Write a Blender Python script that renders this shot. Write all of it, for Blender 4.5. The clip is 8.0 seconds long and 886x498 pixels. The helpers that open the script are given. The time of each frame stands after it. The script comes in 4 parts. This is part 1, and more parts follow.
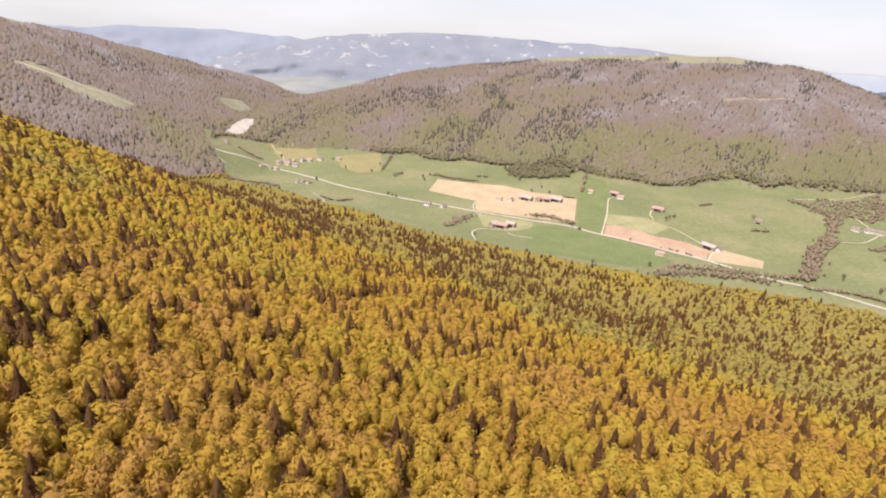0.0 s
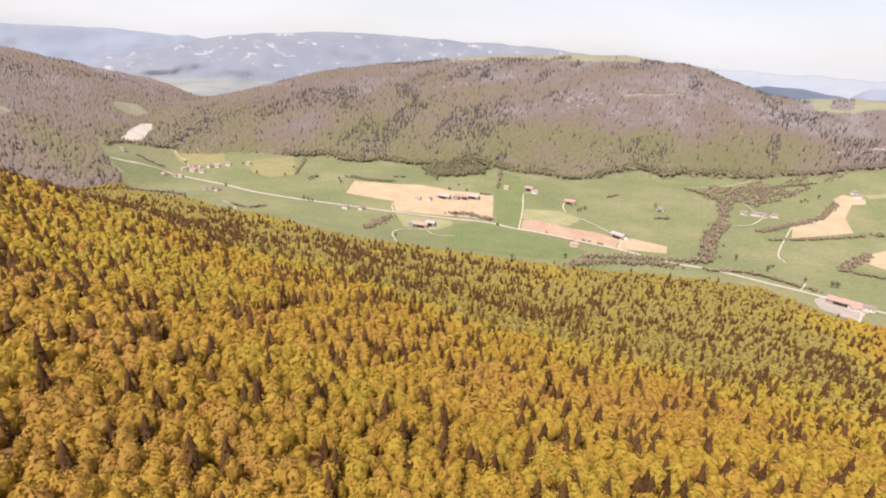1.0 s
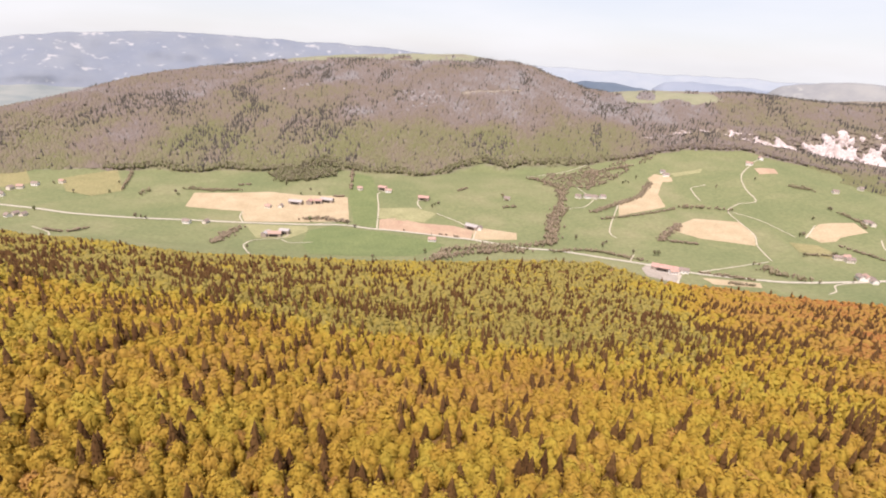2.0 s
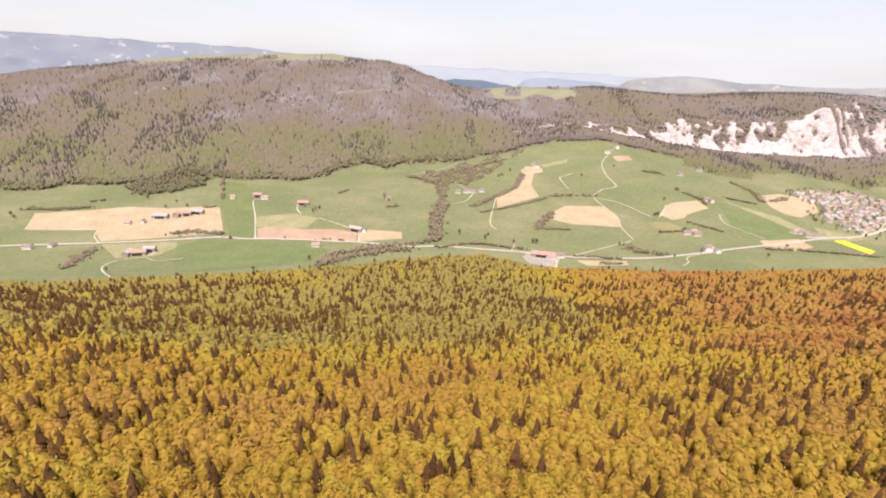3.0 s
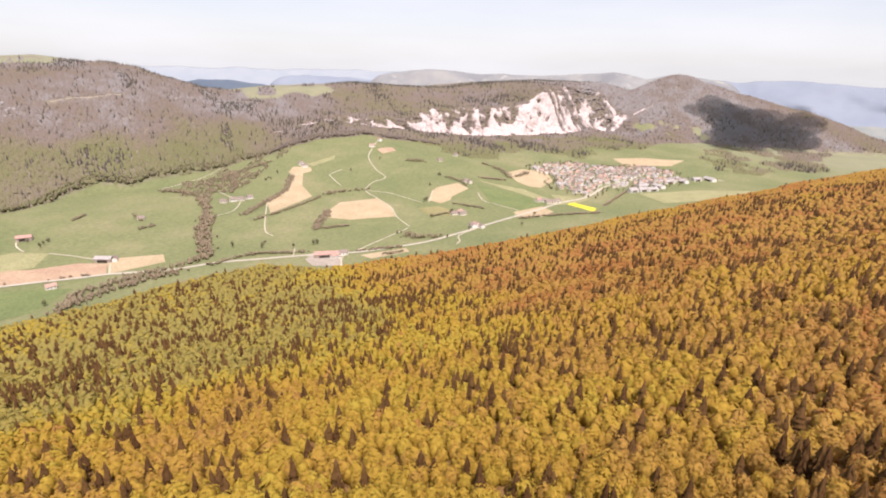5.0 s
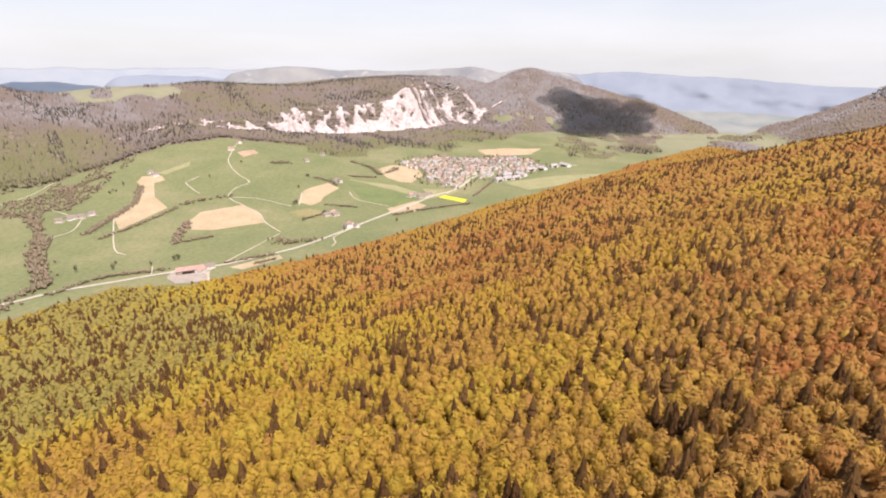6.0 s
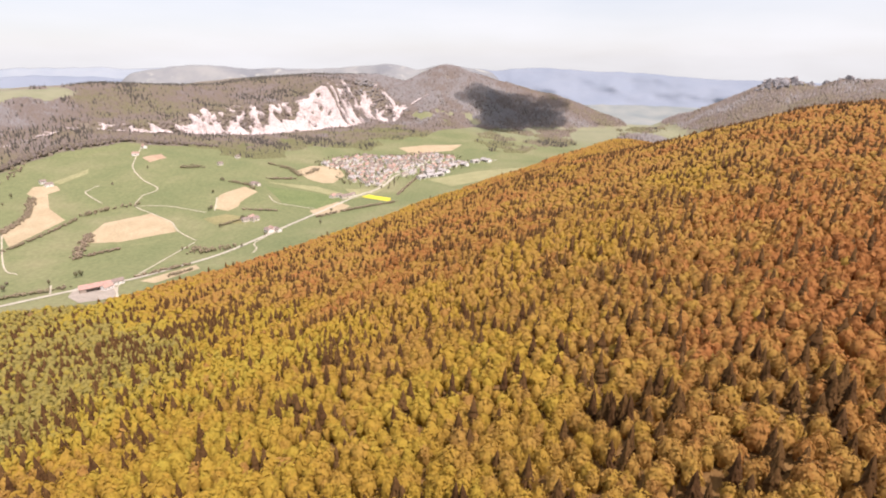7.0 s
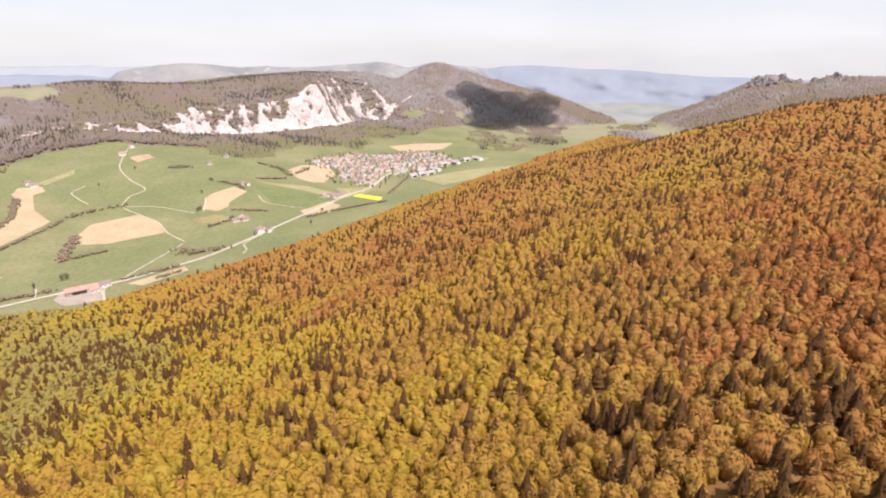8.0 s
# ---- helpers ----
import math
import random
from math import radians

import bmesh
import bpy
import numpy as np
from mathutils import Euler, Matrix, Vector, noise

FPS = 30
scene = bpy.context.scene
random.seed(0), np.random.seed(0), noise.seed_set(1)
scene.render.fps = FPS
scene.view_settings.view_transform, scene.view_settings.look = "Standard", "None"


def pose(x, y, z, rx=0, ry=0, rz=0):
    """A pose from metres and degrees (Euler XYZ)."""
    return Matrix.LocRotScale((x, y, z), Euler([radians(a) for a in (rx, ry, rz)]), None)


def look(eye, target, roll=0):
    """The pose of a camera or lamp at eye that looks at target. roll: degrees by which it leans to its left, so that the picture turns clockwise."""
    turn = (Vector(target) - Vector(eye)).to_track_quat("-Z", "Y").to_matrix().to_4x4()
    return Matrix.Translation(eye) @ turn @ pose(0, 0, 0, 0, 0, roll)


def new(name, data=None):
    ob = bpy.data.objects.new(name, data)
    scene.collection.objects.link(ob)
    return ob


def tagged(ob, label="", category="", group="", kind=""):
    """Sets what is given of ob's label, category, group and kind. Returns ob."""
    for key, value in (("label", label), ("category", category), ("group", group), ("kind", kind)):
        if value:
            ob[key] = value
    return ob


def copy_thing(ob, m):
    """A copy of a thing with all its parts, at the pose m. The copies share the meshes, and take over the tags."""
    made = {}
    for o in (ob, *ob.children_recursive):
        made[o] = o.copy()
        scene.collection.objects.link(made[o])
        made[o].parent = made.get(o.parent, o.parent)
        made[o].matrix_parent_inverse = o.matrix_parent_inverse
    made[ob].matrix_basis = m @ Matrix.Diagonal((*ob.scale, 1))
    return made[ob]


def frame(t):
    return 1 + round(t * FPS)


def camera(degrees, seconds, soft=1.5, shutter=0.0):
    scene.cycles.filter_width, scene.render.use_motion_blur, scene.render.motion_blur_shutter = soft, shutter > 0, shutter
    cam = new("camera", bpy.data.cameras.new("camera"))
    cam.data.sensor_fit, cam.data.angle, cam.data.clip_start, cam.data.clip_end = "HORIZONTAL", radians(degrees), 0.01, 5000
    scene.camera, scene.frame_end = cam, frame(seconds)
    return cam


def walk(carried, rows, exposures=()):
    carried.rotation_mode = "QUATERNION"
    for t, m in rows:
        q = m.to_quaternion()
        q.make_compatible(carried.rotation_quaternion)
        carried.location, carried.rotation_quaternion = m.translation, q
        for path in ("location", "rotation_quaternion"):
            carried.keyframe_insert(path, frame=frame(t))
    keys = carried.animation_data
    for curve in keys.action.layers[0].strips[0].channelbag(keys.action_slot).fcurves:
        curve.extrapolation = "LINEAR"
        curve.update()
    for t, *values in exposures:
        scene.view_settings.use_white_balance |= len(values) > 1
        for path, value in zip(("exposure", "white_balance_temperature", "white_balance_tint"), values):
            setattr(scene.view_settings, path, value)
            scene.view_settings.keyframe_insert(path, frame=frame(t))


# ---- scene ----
cam = camera(77.95, 8.0, soft=2.05)
# seconds, eye x, y, z, yaw, pitch, lean
PATH = [
    (0, 0.0, 0.0, 320.0, 6.65, -20.92, 3.41),
    (0.5, 0.1, 2.1, 320.6, 3.38, -20.79, 3.39),
    (1, -0.3, 4.1, 320.7, -2.12, -20.50, 3.38),
    (1.5, -0.6, 6.9, 320.6, -9.77, -20.12, 3.24),
    (2, -0.9, 9.8, 320.4, -17.70, -19.71, 3.06),
    (3.5, 0.6, 17.4, 319.6, -35.21, -19.02, 2.28),
    (4, 1.8, 19.4, 319.6, -40.03, -18.90, 1.98),
    (4.5, 2.9, 21.3, 319.6, -46.92, -18.78, 1.65),
    (6, 7.6, 27.7, 321.9, -67.81, -19.00, 0.50),
    (6.5, 9.3, 29.7, 322.2, -73.41, -19.10, 0.32),
    (7, 12.4, 31.6, 322.5, -75.98, -19.24, 0.17),
    (7.5, 15.2, 32.9, 322.6, -76.65, -19.38, 0.10),
    (8, 18.7, 33.8, 322.7, -76.90, -19.44, 0.05),
]
walk(cam, [(t, pose(x, y, z, 0, 0, yaw) @ pose(0, 0, 0, 90 + pitch) @ pose(0, 0, 0, 0, 0, lean))
           for t, x, y, z, yaw, pitch, lean in PATH],
     [(0, 0.65, 6500, 25), (8, 0.65, 6500, 25)])

from mathutils.geometry import delaunay_2d_cdt

# ---- the lie of the land: s runs along the valley, d across it ----
AX, NX = np.array((0.916, -0.401)), np.array((0.401, 0.916))
TABLE = np.random.RandomState(7).rand(512, 512)


def lattice(x, y):
    """Smooth noise from 0 to 1 with a period of one unit a cell."""
    i, j = np.floor(x).astype(int), np.floor(y).astype(int)
    u, v = x - i, y - j
    u, v = u * u * (3 - 2 * u), v * v * (3 - 2 * v)
    a, b = TABLE[i % 512, j % 512], TABLE[(i + 1) % 512, j % 512]
    c, e = TABLE[i % 512, (j + 1) % 512], TABLE[(i + 1) % 512, (j + 1) % 512]
    return (a * (1 - u) + b * u) * (1 - v) + (c * (1 - u) + e * u) * v


def fbm(x, y, size, octaves=4):
    out, gain, total = 0.0, 1.0, 0.0
    for n in range(octaves):
        out = out + gain * lattice(x / size + 17.3 * n, y / size - 9.1 * n)
        total += gain
        size, gain = size * 0.5, gain * 0.5
    return out / total - 0.5


def steps(*pairs):
    """A curve through pairs of (place, value)."""
    xs, ys = np.array(pairs, float).T
    return lambda v: np.interp(v, xs, ys)


def smooth(a, b, v):
    t = np.clip((v - a) / (b - a), 0, 1)
    return t * t * (3 - 2 * t)


# our own wooded flank: height by distance from the crest line, and its swelling along the valley
FLANK = steps((-2000, 290), (-600, 262), (-250, 240), (-60, 233), (0, 228), (50, 216), (100, 198), (150, 183), (230, 154),
              (300, 130), (400, 100), (550, 55), (700, 23), (800, 5), (880, 0))
SWELL = steps((-2500, -150), (-1350, -70), (-1050, -30), (-640, 14), (-232, 20), (0, 0), (250, 2), (450, 20), (723, 40), (1000, 50), (1250, 44),
              (1600, 10), (2200, -90), (3000, -200))
SPUR = steps((-1050, 0), (-720, 66), (-600, 66), (-300, 0))
EDGE = steps((-1700, 900), (-1250, 885), (-1080, 800), (-988, 760), (-820, 762), (-767, 756), (-619, 728), (-526, 708), (-460, 712), (-388, 715), (-322, 730), (-270, 745), (-179, 800), (-113, 822),
             (-60, 838), (34, 880), (164, 900), (216, 862), (240, 830), (297, 815), (398, 804), (506, 805), (636, 812), (793, 815), (1014, 838), (1292, 858), (1491, 866), (1719, 885), (2600, 890))
# the far side: the foot of the slope, its height, and the crest
FOOT = steps((-1500, 860), (-1257, 880), (-1220, 1070), (-1037, 1167), (-859, 1250), (-646, 1330), (-390, 1400), (-239, 1420),
             (-60, 1520), (100, 1500), (180, 1580), (300, 1640), (470, 1700), (650, 1700), (800, 1640), (1000, 1490), (1290, 1510),
             (1700, 1490), (2300, 1500), (3000, 1400))
RISE = steps((-1400, 2), (-1000, 14), (-200, 16), (100, 26), (300, 52), (680, 92), (850, 70), (1000, 45), (1300, 34), (2500, 20))
CREST = steps((-2900, -10), (-2216, 0), (-2072, 45), (-1843, 105), (-1635, 155), (-1235, 217), (-796, 264), (-468, 284), (-237, 294),
              (-12, 296), (72, 280), (157, 250), (281, 212), (418, 198), (603, 218), (892, 228), (1116, 214), (1335, 208),
              (1500, 222), (1725, 236), (1921, 240), (2278, 230), (2379, 210), (2523, 165), (3200, 60))
CLIFF_LOW = steps((300, 155), (532, 135), (690, 112), (866, 90), (981, 72), (1061, 63), (1230, 52), (1400, 48), (1600, 50), (1770, 48), (2000, 44), (2150, 55))
CLIFF_TOP = steps((300, 175), (532, 155), (690, 138), (896, 126), (1024, 152), (1222, 152), (1395, 152), (1509, 180), (1576, 218), (1723, 230), (1850, 234), (1930, 195), (2057, 110), (2150, 85))
# ridges as (s, d, height) along the crest; the last number of each is the fall a metre to the side
LEFT_RIDGE = (((-1750, 560, 336), (-1830, 720, 312), (-1880, 900, 280), (-1880, 1090, 234), (-1850, 1330, 172), (-1840, 1570, 124),
               (-1850, 1900, 40)), 0.46)
NOSE_RIDGE = (((2150, 2000, 180), (2450, 1900, 285), (2600, 1650, 200), (2650, 1420, 150), (2740, 1130, 42), (2790, 960, -60)), 0.5)
CRAG_RIDGE = (((3020, 1060, -70), (3060, 800, 62), (3050, 520, 175), (3040, 400, 236), (2990, 260, 205), (2960, 160, 240), (2900, -300, 250)), 0.6)


def ridge(s, d, line, fall):
    best = np.full(np.shape(s), -1e4)
    for (s0, d0, h0), (s1, d1, h1) in zip(line, line[1:]):
        ls, ld = s1 - s0, d1 - d0
        t = np.clip(((s - s0) * ls + (d - d0) * ld) / (ls * ls + ld * ld), 0, 1)
        away = np.hypot(s - s0 - t * ls, d - d0 - t * ld)
        best = np.maximum(best, h0 + t * (h1 - h0) - fall * (np.sqrt(away ** 2 + 60 ** 2) - 60))
    return best


def height(s, d):
    """The ground's height at (s, d)."""
    s, d = np.asarray(s, float), np.asarray(d, float)
    own = FLANK(d) + SWELL(s) * smooth(830, 500, d) * smooth(-110, 150, d) + SPUR(s) * smooth(520, 190, d)
    own = own + fbm(s, d, 260, 3) * 22 * smooth(880, 600, d) + fbm(s + 900, d, 60, 2) * 5 * smooth(850, 700, d)
    foot, rise, crest = FOOT(s), RISE(s), CREST(s)
    meadow = rise * smooth(930, 1, 0) * np.clip((d - 980) / np.maximum(foot - 980, 60), 0, 1) ** 1.25
    meadow = meadow + fbm(s, d, 210, 2) * 11 * smooth(1000, 1250, d)
    t = np.clip((d - foot) / (2250 - foot), 0, 1)
    slope = np.maximum(crest - rise, 0) * (t * (1.5 - 0.5 * t)) + fbm(s - 400, d, 330, 4) * 52 * smooth(0, 0.35, t) * smooth(1.0, 0.8, t)
    # the rock band stands as a step in the slope
    low, top = CLIFF_LOW(s), CLIFF_TOP(s)
    bend = 1800 + fbm(s, 0 * d, 160, 3) * 90
    talus = rise + (low - rise) * np.clip((d - foot) / np.maximum(bend - foot, 40), 0, 1)
    step = low + (top - low) * smooth(bend, bend + 0.55 * (top - low) + 20, d)
    above = top + (np.maximum(crest, top) - top) * smooth(bend + 100, 2250, d)
    banded = np.where(d < bend, talus, np.where(d < bend + 110, step, above))
    k = smooth(430, 760, s) * smooth(2250, 2000, s)
    far = (rise + slope) * (1 - k) + banded * k + fbm(s, d, 90, 2) * 7 * smooth(foot, foot + 90, d)
    land = np.where(d < 930, own, np.where(d < foot, meadow, far))
    land = np.where(d > 2250, land - (d - 2250) * np.where((s > -1050) & (s < 60) & (d < 2680), 0.03 - 0.09 * (1 - smooth(-260, 40, s)), 0.03) - smooth(2690, 3300, d) * np.maximum(land - 30, 0) * 0.75, land)
    # beyond both ends of the valley the land falls to the plains
    land = np.where(s < -1250, land * smooth(-2600, -1300, s) - 25 * smooth(-1250, -1700, s), land)
    land = np.where(s > 2700, land * smooth(3300, 2750, s) - 45 * smooth(2700, 3200, s), land)
    rough = fbm(s, d, 300, 4) * 60 + fbm(s, d, 80, 2) * 10
    for line, fall in (LEFT_RIDGE, NOSE_RIDGE, CRAG_RIDGE):
        edge = ridge(s, d, line, fall)
        land = np.maximum(land, edge + rough * smooth(0, 120, np.maximum(line[0][2], 150) - edge))
    return np.maximum(land, -70 + fbm(s, d, 500, 2) * 10)


def wooded(s, d):
    """How far (s, d) lies inside the woods, from 0 to 1."""
    wave = fbm(s, d, 120, 3) * 50
    near = smooth(8, -8, d - EDGE(s) - wave * 0.5) * (s > -1020) * (s < 2500)
    foot = FOOT(s) + fbm(s + 50, d, 140, 3) * 90
    far = smooth(-8, 8, d - foot)
    # pastures on the plateau and below the rocks
    top = np.maximum(smooth(2290, 2310, d) * (s < 800), smooth(390, 440, s) * smooth(790, 720, s) * (d > 2120 + fbm(s, d, 150, 2) * 120)) * (fbm(s, d, 260, 3) < 0.14) * (fbm(s + 60, d, 70, 2) < 0.13)
    top = np.maximum(top, smooth(2215, 2235, d) * smooth(-950, -900, s) * smooth(-120, -170, s) * (fbm(s, d, 90, 2) < 0.08))
    talus = smooth(900, 1000, s) * (d < 1740) * (fbm(s + 300, d, 60, 3) > 0.1) * smooth(2700, 2300, s)
    far = far * (1 - np.maximum(top, talus))
    high = height(s, d)
    ends = np.maximum(np.maximum(smooth(-1270, -1300, s), smooth(-980, -1020, s) * (d < EDGE(s))), smooth(2140, 2190, s + fbm(s + 60, d, 180, 3) * 320)) * (high > np.where(s > 0, 11, -8))
    return np.maximum(np.maximum(near, far * (s < 2500)), ends * ((fbm(s - 80, d, 240, 3) < 0.17) | (s > 2400)))


def to_sd(x, y):
    return x * AX[0] + y * AX[1], x * NX[0] + y * NX[1]


def to_xy(s, d):
    return s * AX[0] + d * NX[0], s * AX[1] + d * NX[1]


ROCKY = steps((250, -0.5), (330, -0.25), (430, -0.2), (500, 0.02), (575, 0.14), (690, 0.14), (735, -0.2), (800, -0.16), (870, 0.0), (1000, 0.06), (1150, 0.3), (1250, 0.52), (1480, 0.55), (1600, 0.36), (1650, 0.06), (1720, 0.04), (1790, -0.08),
              (1950, -0.05), (2050, -0.05), (2150, -0.5))


def exposed(s, d):
    """How bare the rock is at (s, d): above 0 it stands out of the woods, whole at the foot and in spires towards the top."""
    bend = 1800 + fbm(s, 0 * s, 160, 3) * 90
    span = 0.55 * (CLIFF_TOP(s) - CLIFF_LOW(s)) + 20
    t = (d - bend) / span
    bare = fbm(s + 200 + 0.5 * d, d * 1.3, 34, 3) * 1.8 + fbm(s, d * 1.6, 13, 2) * 1.0 + fbm(s - 0.8 * d, d, 110, 2) * 0.5 + ROCKY(s) + 0.8 * (0.34 - t)
    # a wooded gully cuts the tallest slab from its top to its foot
    bare = bare - 1.1 * np.exp(-((s - 1572 - 42 * (1 - t)) / 9.0) ** 2) * (t > 0.1)
    return np.where((t > -0.08) & (t < 1.08), bare, -1.0)


# ---- end of the lie of the land ----

# ---- fields, ways, hedges and buildings in plan, in metres ----
FIELDS = [
    ('stubble', ((-179, 1184), (-172, 1282), (-74, 1268), (-14, 1266), (58, 1228), (122, 1221), (151, 1204), (133, 1043), (30, 1051), (-61, 1067),
     (-68, 1115), (-66, 1135), (-129, 1160))),
    ('clover', ((154, 1212), (196, 1412), (235, 1372), (221, 1217), (178, 991), (140, 1023))),
    ('pale', ((-60, 1051), (52, 1021), (51, 989), (18, 958), (-23, 959), (-39, 967))),
    ('wheat', ((51, 996), (96, 1017), (177, 971), (250, 916), (281, 881), (211, 829), (120, 838), (46, 856), (36, 918))),
    ('olive', ((-690, 1474), (-637, 1510), (-556, 1496), (-513, 1392), (-599, 1359))),
    ('olive', ((-465, 1421), (-364, 1486), (-318, 1318), (-370, 1285), (-429, 1327))),
    ('pale', ((205, 1119), (282, 1112), (318, 1066), (277, 1013), (194, 1050))),
    ('tilled', ((193, 1044), (224, 1055), (271, 1009), (330, 983), (358, 950), (338, 905), (292, 922), (256, 944), (181, 985))),
    ('stubble', ((366, 972), (437, 923), (422, 888), (340, 902))),
    ('stubble', ((758, 1070), (811, 1077), (862, 1114), (914, 1164), (932, 1206), (970, 1230), (996, 1193), (976, 1162), (946, 1164), (878, 1087),
     (841, 1009), (774, 993), (696, 974))),
    ('pale', ((1005, 1217), (1108, 1213), (1084, 1191), (1005, 1192))),
    ('stubble', ((850, 925), (932, 885), (905, 819), (865, 774), (783, 828), (757, 875), (801, 904))),
    ('stubble', ((1084, 832), (1170, 821), (1152, 775), (1069, 768), (1045, 757), (1010, 760), (1012, 797))),
    ('tilled', ((1228, 1160), (1279, 1142), (1258, 1109), (1205, 1116))),
    ('stubble', ((1373, 790), (1450, 786), (1475, 754), (1474, 709), (1409, 663), (1315, 654), (1299, 679), (1313, 726))),
    ('pale', ((1235, 803), (1264, 677), (1228, 540), (1203, 562), (1224, 658))),
    ('wheat', ((1203, 785), (1215, 653), (1203, 574), (1099, 596), (1108, 685))),
    ('stubble', ((1082, 605), (1171, 577), (1147, 535), (1086, 536), (1049, 571))),
    ('rape', ((1233, 542), (1259, 535), (1242, 469), (1209, 463))),
    ('stubble', ((1858, 656), (1945, 587), (2041, 465), (1907, 473), (1773, 578))),
    ('pale', ((1471, 444), (1632, 320), (1727, 194), (1583, 228), (1406, 355))),
    ('stubble', ((647, 665), (728, 628), (713, 608), (642, 633))),
    ('olive', ((947, 775), (990, 751), (993, 700), (958, 690), (927, 734))),
    ('pale', ((1281, 608), (1326, 517), (1263, 524), (1223, 553))),
]
YARD = ((573, 720), (600, 737), (635, 703), (613, 671), (582, 646), (558, 685))
SCREE = ((-763, 1370), (-779, 1417), (-791, 1501), (-813, 1618), (-797, 1623), (-765, 1551), (-743, 1439), (-760, 1400))
GORGE_MEADOW = ((-925, 1643), (-893, 1616), (-853, 1643), (-848, 1728), (-901, 1748))
HILL_TRACK = ((-1079, 1100), (-1051, 1115), (-1021, 1133), (-982, 1163), (-934, 1175), (-880, 1202), (-858, 1271))
TERRACE = ((609, 1770), (664, 1773), (722, 1762), (781, 1737))
CLEARING = ((-1079, 1089), (-1062, 1135), (-992, 1160), (-966, 1200), (-886, 1217), (-873, 1152), (-936, 1119), (-1017, 1113))
MAIN_ROAD = ((-726, 1163), (-695, 1190), (-621, 1271), (-564, 1260), (-447, 1203), (-371, 1159), (-259, 1116), (-155, 1087), (-61, 1059), (52, 1032),
     (118, 1020), (164, 992), (204, 975), (257, 947), (302, 920), (341, 899), (410, 846), (470, 821), (532, 777), (589, 736), (636, 697), (659, 678),
     (716, 650), (776, 624), (853, 609), (973, 594), (1104, 575), (1229, 557), (1308, 534), (1377, 529), (1487, 532), (1660, 487), (1724, 430), (1824,
     298))
RAIL = ((1273, 464), (1376, 472), (1458, 473), (1574, 473), (1665, 461))
VILLAGE = ((1486, 777), (1579, 756), (1664, 716), (1698, 612), (1807, 528), (1791, 445), (1726, 389), (1621, 423), (1555, 476), (1446, 527), (1357,
     519), (1334, 567), (1358, 622), (1449, 672), (1470, 725))
HALLS = ((1478, 462), (1507, 445), (1530, 426), (1549, 457), (1581, 422), (1660, 415), (1699, 387), (1757, 362), (1791, 331))
ROCKS = ((447, 1786), (455, 1757), (423, 1762), (487, 1752), (459, 1715), (1036, 1743), (971, 1749), (1063, 1710), (94, 1959))
SCRUB = [((638, 1305), (744, 1311), (837, 1338), (837, 1269), (740, 1161), (701, 1172), (638, 1094), (651, 1162)), ((728, 1155), (881, 1236), (1072, 1357), (973, 1368), (806, 1293))]
SPUR_WOOD = ((-21, 1437), (-1, 1361), (79, 1341), (149, 1394), (176, 1457), (82, 1472))
WOODS = [((2559, 500), (2724, 68), (2183, 70), (2085, 208), (1976, 299), (1971, 380), (2200, 456)), ((2849, -146), (3098, -479), (3176, -513), (2764,
     -334), (2441, -159)), ((1484, 1211), (1737, 1106), (2010, 1014), (2284, 934), (2396, 785), (2193, 655), (1924, 664), (1784, 802), (1611, 930),
     (1399, 996), (1356, 1115))]
TRACKS = [
    ((-42, 836), (-55, 899), (-55, 927), (-38, 951), (-2, 956), (14, 970), (18, 984)),
    ((3, 950), (18, 928), (54, 926)),
    ((-64, 1063), (-71, 1102), (-66, 1135)),
    ((177, 984), (205, 1119), (224, 1225), (250, 1222)),
    ((294, 1103), (295, 1138), (309, 1169), (331, 1166)),
    ((318, 1066), (340, 1020), (355, 977)),
    ((340, 902), (365, 951)),
    ((-685, 1488), (-657, 1448), (-617, 1405), (-581, 1334)),
    ((-677, 1170), (-642, 1156)),
    ((-406, 1070), (-367, 1024), (-343, 944)),
    ((52, 1028), (120, 1042), (129, 1022)),
    ((722, 1221), (716, 1162), (708, 1106)),
    ((671, 1116), (740, 1089)),
    ((706, 1090), (655, 1046), (612, 1042), (572, 1015)),
    ((648, 1325), (755, 1330), (855, 1372)),
    ((737, 1040), (631, 906), (618, 864)),
    ((1013, 977), (959, 950), (929, 882), (905, 819), (868, 772), (838, 710)),
    ((828, 707), (742, 697), (665, 688)),
    ((600, 780), (575, 754)),
    ((616, 683), (595, 656), (569, 639)),
    ((999, 785), (1073, 830)),
    ((945, 593), (891, 599), (850, 597), (825, 576), (800, 568)),
    ((635, 687), (613, 675), (582, 642)),
    ((1271, 535), (1395, 534), (1463, 550)),
    ((1344, 1254), (1291, 1217), (1199, 1159), (1143, 1113), (1093, 1043), (1059, 975), (1013, 977)),
    ((960, 943), (983, 876), (983, 793)),
    ((1142, 740), (1106, 702), (1101, 657), (1103, 604)),
    ((1031, 1108), (994, 1105), (980, 1098), (960, 1060), (944, 1020)),
]
